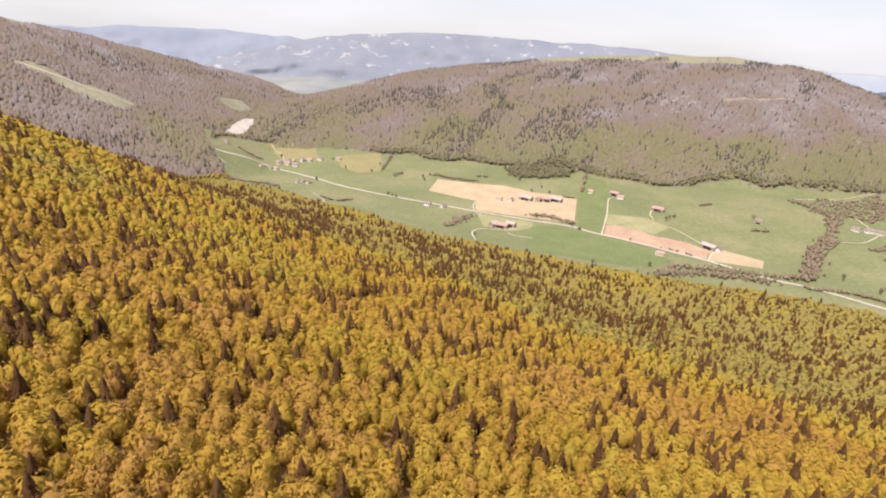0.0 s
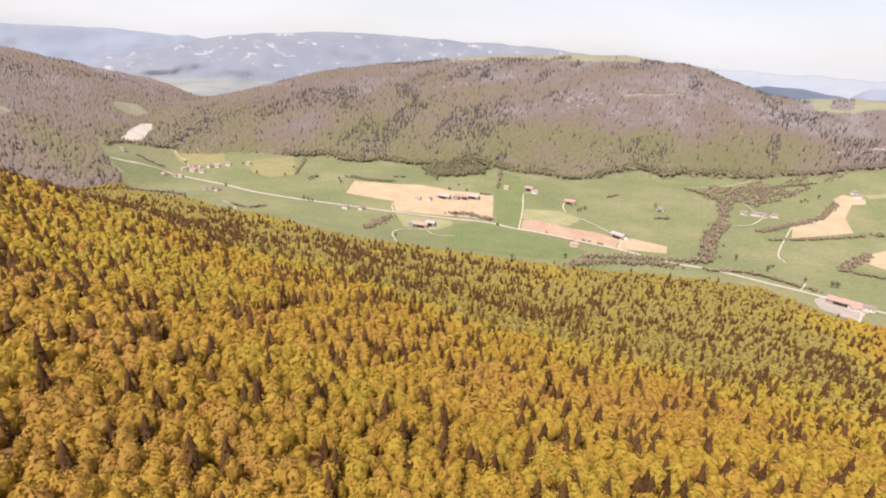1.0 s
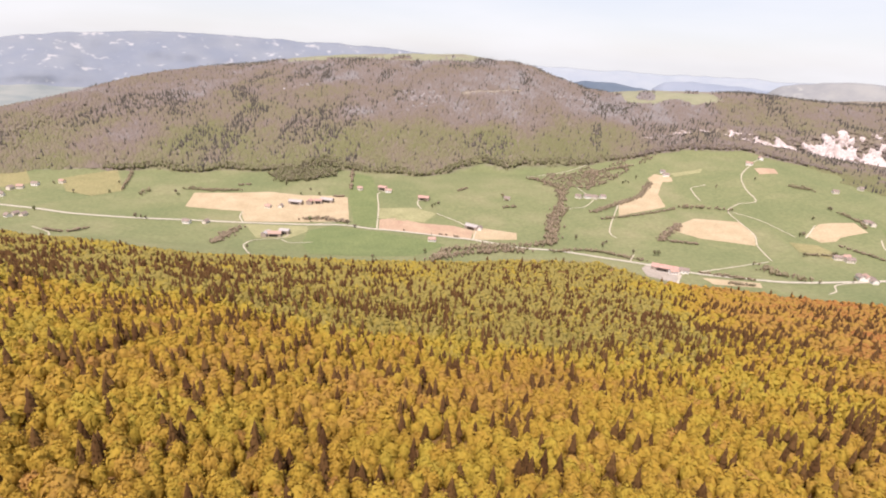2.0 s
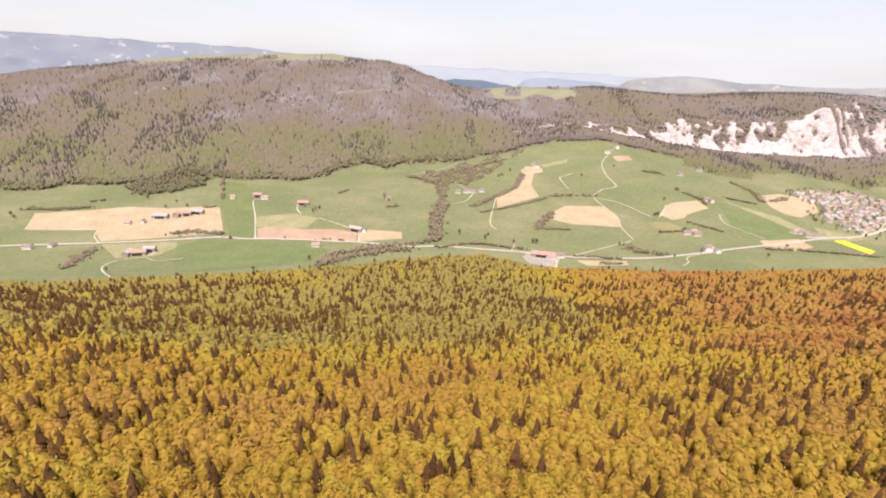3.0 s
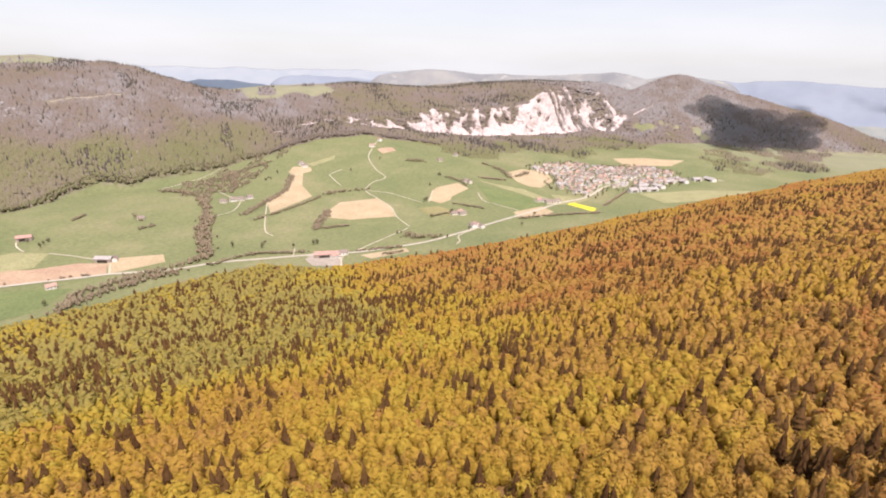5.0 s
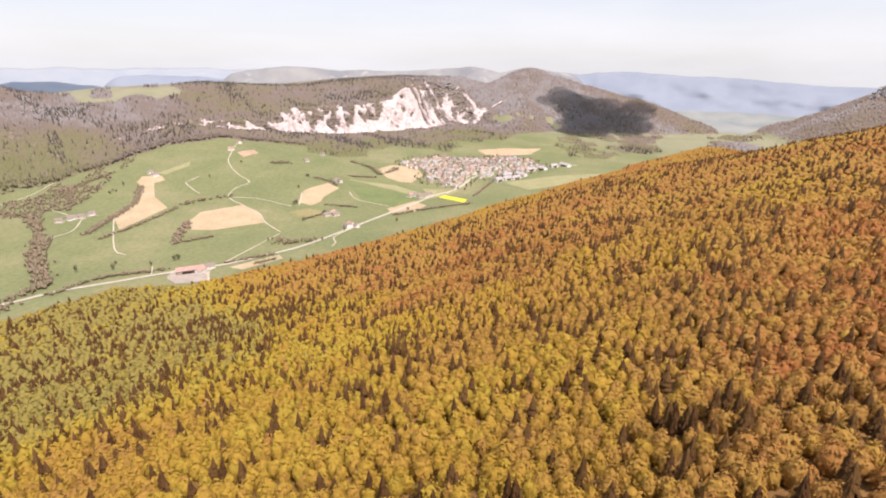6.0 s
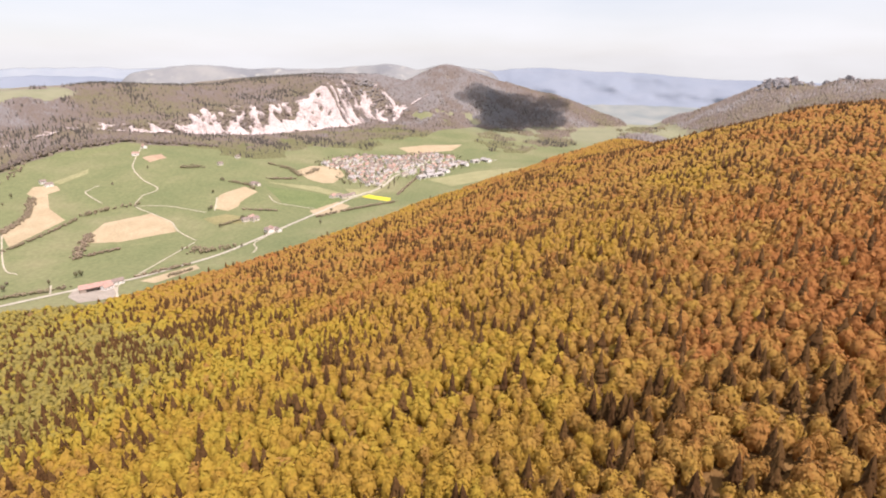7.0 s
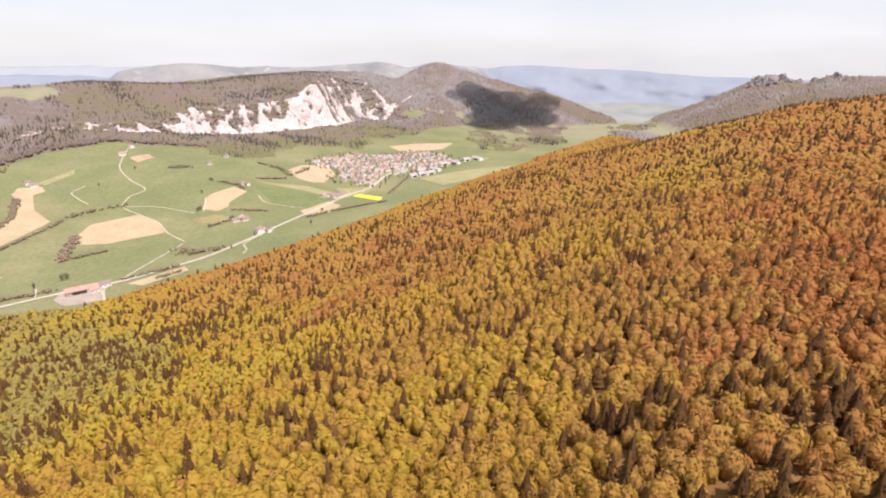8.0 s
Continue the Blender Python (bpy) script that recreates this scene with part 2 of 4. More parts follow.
# kind, line, width
HEDGES = [
    ('trees', ((195, 1436), (165, 1256)), 8),
    ('brush', ((-190, 1319), (-144, 1298), (-82, 1286)), 16),
    ('trees', ((-329, 1465), (-325, 1400), (-321, 1318)), 8),
    ('trees', ((-279, 1283), (-266, 1315)), 14),
    ('brush', ((-104, 944), (-86, 995), (-69, 1024)), 22),
    ('brush', ((47, 1065), (82, 1065), (128, 1036)), 18),
    ('brush', ((122, 1213), (150, 1208)), 6),
    ('sparse', ((220, 971), (258, 951), (304, 926), (338, 905)), 6),
    ('trees', ((232, 793), (266, 841), (294, 856), (351, 855), (427, 851), (489, 859)), 22),
    ('trees', ((491, 874), (523, 935), (568, 1004), (611, 1049)), 22),
    ('trees', ((469, 851), (506, 922), (552, 999), (615, 1080), (660, 1164)), 20),
    ('trees', ((638, 1303), (670, 1240), (668, 1178)), 16),
    ('brush', ((650, 1003), (729, 1044), (831, 1091), (910, 1167)), 16),
    ('brush', ((645, 962), (739, 969), (848, 990)), 8),
    ('trees', ((867, 996), (921, 980), (957, 947)), 14),
    ('brush', ((702, 839), (748, 872), (791, 897)), 20),
    ('brush', ((694, 836), (759, 802)), 8),
    ('trees', ((800, 682), (788, 655), (823, 624)), 28),
    ('brush', ((661, 683), (727, 640)), 7),
    ('brush', ((1389, 882), (1378, 814), (1327, 755)), 18),
    ('brush', ((1358, 750), (1425, 754)), 16),
    ('brush', ((1212, 1024), (1248, 998)), 22),
    ('brush', ((1186, 868), (1186, 828)), 14),
    ('trees', ((246, 810), (289, 827), (360, 833), (420, 824)), 24),
    ('brush', ((1189, 827), (1167, 794)), 10),
    ('brush', ((922, 719), (990, 700)), 7),
    ('brush', ((462, 818), (529, 811), (601, 750)), 12),
    ('brush', ((-380, 1044), (-341, 1026), (-316, 1049)), 9),
    ('brush', ((-609, 1100), (-579, 1096), (-525, 1102), (-494, 1095)), 14),
    ('brush', ((-684, 1307), (-632, 1311)), 10),
    ('brush', ((1273, 464), (1458, 473), (1564, 475)), 6),
    ('brush', ((1040, 567), (1115, 521), (1208, 446)), 10),
    ('brush', ((1260, 802), (1293, 756)), 14),
    ('brush', ((672, 632), (705, 617)), 9),
    ('brush', ((-78, 1328), (-56, 1333)), 9),
    ('trees', ((-737, 1269), (-752, 1393), (-694, 1485)), 20),
    ('brush', ((510, 1172), (501, 1122)), 8),
    ('brush', ((474, 1078), (499, 1080)), 9),
    ('brush', ((415, 1218), (440, 1235)), 7),
    ('brush', ((1030, 737), (1053, 668)), 6),
    ('trees', ((805, 1292), (867, 1300), (927, 1302)), 14),
    ('brush', ((239, 814), (261, 828)), 16),
]
LONE_TREES = ((-440, 1185), (-410, 1310), (-340, 1299), (-256, 1116), (-245, 1109), (-237, 1107), (-202, 1264), (-209, 1282), (23, 1310), (91, 1225),
     (-50, 892), (-336, 1369), (-467, 1382), (-605, 1374), (314, 1147), (327, 1112), (338, 1123), (318, 1101), (59, 1048), (138, 1002), (126, 1015),
     (52, 1236), (75, 1266), (233, 843), (142, 828), (845, 1186), (859, 1195), (858, 1183), (898, 1207), (841, 1219), (534, 868), (565, 826), (583,
     842), (635, 770), (643, 769), (601, 784), (1187, 895), (976, 706), (978, 702), (916, 714), (1095, 558), (1092, 853), (993, 794), (1002, 794),
     (552, 964), (537, 972), (1214, 580), (992, 534), (894, 601), (1182, 893), (1181, 886), (1035, 1076), (1158, 1084))
# place, width, length, height of the eaves, dwelling or barn
HOUSES = [
    ((-586, 1328), 11, 15, 6, 'w'),
    ((-573, 1346), 11, 15, 6, 'w'),
    ((-555, 1337), 11, 15, 6, 'w'),
    ((-540, 1308), 11, 15, 6, 'w'),
    ((-563, 1314), 11, 15, 6, 'w'),
    ((-587, 1315), 11, 15, 6, 'w'),
    ((-539, 1355), 11, 15, 6, 'w'),
    ((-523, 1361), 11, 15, 6, 'w'),
    ((-501, 1378), 11, 15, 6, 'w'),
    ((-453, 1389), 11, 15, 6, 'w'),
    ((-162, 1070), 11, 15, 6, 'w'),
    ((187, 1257), 11, 15, 6, 'w'),
    ((248, 1226), 11, 15, 6, 'w'),
    ((-582, 1257), 10, 14, 5, 'w'),
    ((-568, 1254), 10, 14, 5, 'w'),
    ((-601, 1247), 10, 14, 5, 'w'),
    ((-710, 1287), 10, 14, 5, 'w'),
    ((-468, 1145), 10, 14, 5, 'w'),
    ((-462, 1160), 10, 14, 5, 'w'),
    ((-447, 1153), 10, 14, 5, 'w'),
    ((263, 906), 10, 14, 5, 'w'),
    ((505, 1133), 10, 14, 5, 'w'),
    ((373, 955), 10, 14, 5, 'w'),
    ((7, 1153), 10, 14, 5, 'w'),
    ((-18, 1154), 10, 14, 5, 'w'),
    ((-129, 1067), 10, 14, 5, 'w'),
    ((38, 1173), 14, 30, 7, 'b'),
    ((104, 1178), 14, 30, 7, 'b'),
    ((-8, 973), 14, 30, 7, 'b'),
    ((315, 1161), 14, 30, 7, 'b'),
    ((360, 962), 14, 30, 7, 'b'),
    ((66, 1169), 13, 20, 8, 'b'),
    ((84, 1171), 13, 20, 8, 'b'),
    ((238, 1246), 13, 20, 8, 'b'),
    ((10, 983), 13, 20, 8, 'b'),
    ((-22, 975), 13, 20, 8, 'b'),
    ((677, 1112), 11, 16, 6, 'w'),
    ((698, 1107), 11, 16, 6, 'w'),
    ((713, 1098), 11, 16, 6, 'w'),
    ((733, 1098), 11, 16, 6, 'w'),
    ((995, 1230), 11, 16, 6, 'w'),
    ((988, 1206), 11, 16, 6, 'w'),
    ((987, 690), 11, 16, 6, 'w'),
    ((969, 691), 11, 16, 6, 'w'),
    ((981, 677), 11, 16, 6, 'w'),
    ((1192, 813), 11, 16, 6, 'w'),
    ((1197, 803), 11, 16, 6, 'w'),
    ((927, 606), 11, 16, 6, 'w'),
    ((929, 595), 11, 16, 6, 'w'),
    ((1235, 566), 11, 16, 6, 'w'),
    ((1219, 570), 11, 16, 6, 'w'),
    ((1294, 973), 11, 16, 6, 'w'),
    ((1388, 982), 11, 16, 6, 'w'),
    ((1200, 602), 12, 18, 6, 'w'),
    ((1210, 592), 12, 18, 6, 'w'),
    ((1206, 578), 12, 18, 6, 'w'),
    ((921, 611), 12, 18, 6, 'w'),
    ((930, 607), 12, 18, 6, 'w'),
    ((632, 691), 12, 18, 6, 'w'),
    ((611, 689), 12, 18, 6, 'w'),
    ((1310, 1223), 12, 18, 6, 'w'),
    ((1240, 1190), 12, 18, 6, 'w'),
]
BARN = (607, 706)


def inside(x, y, ring):
    """Which places lie inside a ring of corners."""
    hit = np.zeros(np.shape(x), bool)
    for (xa, ya), (xb, yb) in zip(ring, ring[1:] + ring[:1]):
        if ya != yb:
            hit ^= ((ya > y) != (yb > y)) & (x < (xb - xa) * (y - ya) / (yb - ya) + xa)
    return hit


def cleared(x, y):
    """Where scree, clearings and buildings keep the woods away."""
    gap = np.full(np.shape(x), False)          # the cut of the hillside road
    for (xa, ya), (xb, yb) in zip(TERRACE, TERRACE[1:]):
        k = np.clip(((x - xa) * (xb - xa) + (y - ya) * (yb - ya)) / ((xb - xa) ** 2 + (yb - ya) ** 2), 0, 1)
        gap |= np.hypot(x - xa - k * (xb - xa), y - ya - k * (yb - ya)) < 11
    return gap | inside(x, y, SCREE) | inside(x, y, CLEARING) | inside(x, y, GORGE_MEADOW)

# ---- light ----
SUN_AZ, SUN_EL = 216.0, 60.0          # compass bearing from +y, clockwise, and height, in degrees
world = bpy.data.worlds.new("sky")
scene.world = world
world.use_nodes = True
wn = world.node_tree.nodes
wl = world.node_tree.links
sky = wn.new("ShaderNodeTexSky")
sky.sky_type, sky.sun_disc = "NISHITA", False
sky.sun_elevation, sky.sun_rotation = radians(SUN_EL), radians(SUN_AZ)
sky.altitude, sky.air_density, sky.dust_density, sky.ozone_density = 600, 1.0, 1.2, 1.0
veil = wn.new("ShaderNodeMix")          # thin high cloud over the whole sky
veil.data_type = "RGBA"
veil.inputs[0].default_value, veil.inputs[7].default_value = 0.64, (7.4, 8.0, 7.8, 1)
wisps, wide = wn.new("ShaderNodeTexNoise"), wn.new("ShaderNodeMapping")
wide.inputs["Scale"].default_value = (1.0, 1.0, 5.0)
wisps.inputs["Scale"].default_value, wisps.inputs["Detail"].default_value = 2.6, 5.0
thick = wn.new("ShaderNodeMapRange")
thick.inputs["From Min"].default_value, thick.inputs["From Max"].default_value = 0.35, 0.68
thick.inputs["To Min"].default_value, thick.inputs["To Max"].default_value = 0.6, 0.84
wl.new(wn.new("ShaderNodeTexCoord").outputs["Generated"], wide.inputs["Vector"])
wl.new(wide.outputs["Vector"], wisps.inputs["Vector"])
wl.new(wisps.outputs["Fac"], thick.inputs["Value"])
wl.new(thick.outputs["Result"], veil.inputs[0])
wl.new(sky.outputs["Color"], veil.inputs[6])
wl.new(veil.outputs[2], wn["Background"].inputs["Color"])
wn["Background"].inputs["Strength"].default_value = 0.081
sun = new("sun", bpy.data.lights.new("sun", "SUN"))
sun.data.energy, sun.data.angle, sun.data.color = 4.2, radians(0.53), (1.0, 0.93, 0.82)
sun_from = Vector((math.sin(radians(SUN_AZ)) * math.cos(radians(SUN_EL)), math.cos(radians(SUN_AZ)) * math.cos(radians(SUN_EL)), math.sin(radians(SUN_EL))))
sun.matrix_world = look(sun_from * 3000, (0, 0, 0))


# ---- materials ----
def shader(name, rough=0.9):
    m = bpy.data.materials.new(name)
    m.use_nodes = True
    b = m.node_tree.nodes["Principled BSDF"]
    b.inputs["Roughness"].default_value = rough
    b.inputs["Specular IOR Level"].default_value = 0.2
    return m, m.node_tree.nodes, m.node_tree.links, b


def ramp(nodes, links, source, *stops):
    r = nodes.new("ShaderNodeValToRGB")
    while len(r.color_ramp.elements) < len(stops):
        r.color_ramp.elements.new(0.5)
    for e, (at, colour) in zip(r.color_ramp.elements, stops):
        e.position, e.color = at, (*colour, 1)
    links.new(source, r.inputs["Fac"])
    return r.outputs["Color"]


def mottle(nodes, links, size, detail=4.0, rough=0.6):
    """Noise over the world's own places, with lumps of that many metres."""
    g = nodes.new("ShaderNodeNewGeometry")
    n = nodes.new("ShaderNodeTexNoise")
    n.inputs["Scale"].default_value = 1.0 / size
    n.inputs["Detail"].default_value, n.inputs["Roughness"].default_value = detail, rough
    links.new(g.outputs["Position"], n.inputs["Vector"])
    return n.outputs["Fac"]


def mix(nodes, links, a, b, fac, mode="MIX"):
    m = nodes.new("ShaderNodeMix")
    m.data_type, m.blend_type = "RGBA", mode
    for value, socket in ((fac, m.inputs[0]), (a, m.inputs[6]), (b, m.inputs[7])):
        if isinstance(value, (int, float)):
            socket.default_value = value
        elif isinstance(value, tuple):
            socket.default_value = (*value, 1)
        else:
            links.new(value, socket)
    return m.outputs[2]


def relief(nodes, links, b, fac, strength, distance):
    n = nodes.new("ShaderNodeBump")
    n.inputs["Strength"].default_value, n.inputs["Distance"].default_value = strength, distance
    links.new(fac, n.inputs["Height"])
    links.new(n.outputs["Normal"], b.inputs["Normal"])


def leaves(name, *stops, grain=1.2, spread=0.28, fixed="", thin=0.5):
    """Foliage: the tint of each tree from its own number, with leafy mottling."""
    m, n, l, b = shader(name, 0.85)
    if fixed:
        o = n.new("ShaderNodeObjectInfo")
        tint = o.outputs["Random"]
    else:
        a = n.new("ShaderNodeAttribute")
        a.attribute_name = "tint"
        tint = a.outputs["Fac"]
    base = ramp(n, l, tint, *stops)
    fine = mottle(n, l, grain, 3.0)
    light = ramp(n, l, fine, (0.25, (1 - spread,) * 3), (0.75, (1 + spread * 0.55,) * 3))
    l.new(mix(n, l, base, light, 1.0, "MULTIPLY"), b.inputs["Base Color"])
    relief(n, l, b, fine, 0.4, grain)
    # thin young leaves let part of the light through
    glow, both = n.new("ShaderNodeBsdfTranslucent"), n.new("ShaderNodeMixShader")
    l.new(b.inputs["Base Color"].links[0].from_socket, glow.inputs["Color"])
    both.inputs["Fac"].default_value = thin
    l.new(b.outputs["BSDF"], both.inputs[1])
    l.new(glow.outputs["BSDF"], both.inputs[2])
    l.new(both.outputs["Shader"], n["Material Output"].inputs["Surface"])
    return m


def surface(name, a, c, size, fine=0.0, rough=0.9, bump=0.0):
    m, n, l, b = shader(name, rough)
    col = ramp(n, l, mottle(n, l, size, 5.0), (0.32, a), (0.68, c))
    if fine:
        col = mix(n, l, col, ramp(n, l, mottle(n, l, fine, 2.0), (0.3, (0.8,) * 3), (0.7, (1.15,) * 3)), 1.0, "MULTIPLY")
    l.new(col, b.inputs["Base Color"])
    if bump:
        relief(n, l, b, mottle(n, l, fine or size, 4.0), 0.6, bump)
    return m


GOLD = ((0.0, (0.39, 0.164, 0.052)), (0.27, (0.405, 0.236, 0.06)), (0.52, (0.43, 0.276, 0.042)), (0.78, (0.425, 0.32, 0.046)), (1.0, (0.312, 0.258, 0.074)))
# far crowns: budding browns and greens, greyed at the low end by painted haze
BARE = ((0.0, (0.285, 0.27, 0.268)), (0.2, (0.242, 0.206, 0.19)), (0.4, (0.228, 0.186, 0.156)), (0.6, (0.226, 0.196, 0.135)), (0.8, (0.212, 0.2, 0.114)), (1.0, (0.198, 0.199, 0.098)))
DARK = ((0.0, (0.072, 0.033, 0.011)), (1.0, (0.125, 0.066, 0.021)))
# far needles greyed, distance haze mixed into their colour
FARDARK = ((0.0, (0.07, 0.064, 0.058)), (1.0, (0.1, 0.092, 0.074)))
mat_gold = leaves("golden spring foliage", *GOLD, thin=0.35)
mat_gold_own = leaves("golden spring foliage of single trees", *GOLD, fixed="own", thin=0.35)
mat_spruce = leaves("spruce needles", *DARK, grain=0.8, thin=0.2)
mat_spruce_own = leaves("spruce needles of single trees", *DARK, grain=0.8, thin=0.2, fixed="own")
mat_bare = leaves("leafless and budding crowns with haze grey", *BARE, grain=3.0, spread=0.14, thin=0.3)
mat_far_spruce = leaves("haze-greyed far spruce needles", *FARDARK, grain=2.0, thin=0.2)
mat_hedge = leaves("hedge twigs and leaves", (0.0, (0.33, 0.25, 0.19)), (0.5, (0.3, 0.245, 0.165)), (1.0, (0.24, 0.23, 0.125)), grain=1.5, thin=0.25)
mat_bark = surface("bark", (0.10, 0.07, 0.05), (0.17, 0.13, 0.10), 0.8, bump=0.05)


def ground_material():
    m, n, l, b = shader("meadow and leaf litter", 0.95)
    patches = ramp(n, l, mottle(n, l, 160, 3.0), (0.3, (0.134, 0.156, 0.071)), (0.5, (0.162, 0.176, 0.083)), (0.7, (0.208, 0.202, 0.108)))
    blades = ramp(n, l, mottle(n, l, 7, 4.0), (0.3, (0.82,) * 3), (0.7, (1.14,) * 3))
    grass = mix(n, l, patches, blades, 1.0, "MULTIPLY")
    litter = ramp(n, l, mottle(n, l, 9, 4.0), (0.3, (0.15, 0.082, 0.03)), (0.7, (0.23, 0.132, 0.046)))
    a = n.new("ShaderNodeAttribute")
    a.attribute_name = "wood"
    dry = n.new("ShaderNodeAttribute")
    dry.attribute_name = "upland"
    hay = ramp(n, l, mottle(n, l, 60, 4.0), (0.3, (0.195, 0.2, 0.128)), (0.7, (0.245, 0.238, 0.162)))
    twigs = n.new("ShaderNodeAttribute")
    twigs.attribute_name = "twigs"
    litter = mix(n, l, litter, ramp(n, l, mottle(n, l, 20, 4.0), (0.3, (0.16, 0.135, 0.108)), (0.7, (0.215, 0.185, 0.142))), twigs.outputs["Fac"])
    l.new(mix(n, l, mix(n, l, grass, hay, dry.outputs["Fac"]), litter, a.outputs["Fac"]), b.inputs["Base Color"])
    relief(n, l, b, mottle(n, l, 4, 4.0), 0.5, 0.6)
    return m


mat_ground = ground_material()


# ---- building helpers ----
def mesh_of(name, verts, faces, material, attributes=(), smooth_faces=True):
    """One mesh from arrays; faces all have the same number of corners."""
    me = bpy.data.meshes.new(name)
    verts, faces = np.asarray(verts, np.float32), np.asarray(faces, np.int32)
    k = faces.shape[1]
    me.vertices.add(len(verts))
    me.vertices.foreach_set("co", verts.ravel())
    me.loops.add(faces.size)
    me.loops.foreach_set("vertex_index", faces.ravel())
    me.polygons.add(len(faces))
    me.polygons.foreach_set("loop_start", np.arange(0, faces.size, k, dtype=np.int32))
    me.polygons.foreach_set("use_smooth", np.full(len(faces), smooth_faces))
    for key, values in attributes:
        at = me.attributes.new(key, "FLOAT", "POINT")
        at.data.foreach_set("value", np.asarray(values, np.float32))
    me.update(calc_edges=True)
    me.materials.append(material)
    return me


# ---- the ground: one sheet to the horizon ----
def spread(lo, fine_lo, fine_hi, hi, step, widest):
    out, at, w = [], fine_lo, step
    while at > lo:
        w = min(w * 1.12, widest)
        at -= w
        out.append(at)
    out = out[::-1] + list(np.arange(fine_lo, fine_hi, step))
    at, w = fine_hi, step
    while at < hi:
        out.append(at)
        w = min(w * 1.12, widest)
        at += w
    return np.array(out)


GS, GD = spread(-6000, -1300, 2100, 6000, 12.5, 70), spread(-2500, -60, 2000, 6000, 12.5, 70)
HS, HD = np.meshgrid(GS, GD)
HZ = height(HS, HD)
GX, GY = to_xy(HS, HD)


def sample(s, d):
    """The height of the ground's mesh at (s, d)."""
    s, d = np.asarray(s, float), np.asarray(d, float)
    i = np.clip(np.searchsorted(GS, s) - 1, 0, len(GS) - 2)
    j = np.clip(np.searchsorted(GD, d) - 1, 0, len(GD) - 2)
    u, v = (s - GS[i]) / (GS[i + 1] - GS[i]), (d - GD[j]) / (GD[j + 1] - GD[j])
    return (HZ[j, i] * (1 - u) + HZ[j, i + 1] * u) * (1 - v) + (HZ[j + 1, i] * (1 - u) + HZ[j + 1, i + 1] * u) * v


def ground_at(x, y):
    return sample(*to_sd(x, y))


def build_ground():
    rows, cols = HZ.shape
    q = (np.arange(rows - 1)[:, None] * cols + np.arange(cols - 1)[None]).ravel()
    faces = np.stack([q, q + 1, q + cols + 1, q + cols], 1)
    me = mesh_of("ground", np.stack([GX.ravel(), GY.ravel(), HZ.ravel()], 1), faces, mat_ground, [("wood", wooded(HS, HD).ravel()), ("upland", np.maximum(0.85 * smooth(95, 170, HZ), 0.75 * smooth(1850, 2250, HS)).ravel()), ("twigs", np.maximum(smooth(880, 930, HD), np.maximum(smooth(-1000, -1040, HS), smooth(2280, 2330, HS))).ravel())])
    tagged(new("ground", me), "grassy valley floor and wooded mountain slopes", "ground", kind="structure")


build_ground()


# ---- trees ----
def rng(seed):
    return np.random.RandomState(seed)


OCTA_V = np.array(((1, 0, 0), (-1, 0, 0), (0, 1, 0), (0, -1, 0), (0, 0, 1), (0, 0, -1)), float)
OCTA_F = np.array(((0, 2, 4), (2, 1, 4), (1, 3, 4), (3, 0, 4), (2, 0, 5), (1, 2, 5), (3, 1, 5), (0, 3, 5)))


def stack_up(pieces):
    vs, fs, n = [], [], 0
    for v, f in pieces:
        vs.append(v)
        fs.append(f + n)
        n += len(v)
    return np.concatenate(vs), np.concatenate(fs)


def ball(level):
    bm = bmesh.new()
    bmesh.ops.create_icosphere(bm, subdivisions=level, radius=1.0)
    bm.verts.index_update()
    out = np.array([w.co[:] for w in bm.verts]), np.array([[w.index for w in q.verts] for q in bm.faces])
    bm.free()
    return out


def leafy_crown(seed, core, flakes, leaf):
    """A crown one unit high and about 0.75 wide: an uneven, upright heart of several plumes with sprays of young leaves all over it."""
    r = rng(seed)
    v, f = core
    knobs = r.normal(size=(8, 3))
    knobs[:, 2] = np.abs(knobs[:, 2]) * 1.1 + 0.15
    knobs /= np.linalg.norm(knobs, axis=1)[:, None]
    reach = r.uniform(0.08, 0.36, 8)
    axes = np.array((r.uniform(0.29, 0.38), r.uniform(0.29, 0.38), r.uniform(0.34, 0.41)))

    def skin(u):
        swell = (reach * np.exp((u @ knobs.T - 1) * 7)).max(1)
        lean = 1 - 0.16 * np.maximum(u[:, 2], 0)
        return u * (0.82 + swell)[:, None] * axes * np.stack([lean, lean, 0 * lean + 1], 1) + (0, 0, 0.56)

    inner = 0.95 if flakes > 10 else 1.0
    pieces = [((skin(v) - (0, 0, 0.56)) * inner * (1 + r.uniform(-0.08, 0.08, (len(v), 1))) + (0, 0, 0.56), f)]
    if flakes:
        u = r.normal(size=(flakes, 3))
        u[:, 2] = np.where(u[:, 2] < -0.35, -u[:, 2], u[:, 2])
        u /= np.linalg.norm(u, axis=1)[:, None]
        at = skin(u) + u * r.uniform(-0.04, 0.03, (flakes, 1))
        a = np.cross(u, r.normal(size=(flakes, 3)))      # sprays lie in loose shingles over the crown
        a = a / np.linalg.norm(a, axis=1)[:, None] + r.normal(size=(flakes, 3)) * 0.28 + (0, 0, 0.12)
        a /= np.linalg.norm(a, axis=1)[:, None]
        b = np.cross(u, a) + r.normal(size=(flakes, 3)) * 0.25
        b /= np.linalg.norm(b, axis=1)[:, None]
        w = leaf * r.uniform(0.6, 1.35, (flakes, 1))
        quad = np.stack([at - a * w, at - b * w * 0.62, at + a * w * 1.25, at + b * w * 0.62], 1).reshape(-1, 3)
        k = np.arange(flakes)[:, None] * 4
        pieces.append((quad, np.concatenate([k + (0, 1, 2), k + (0, 2, 3)])))
    return stack_up(pieces)


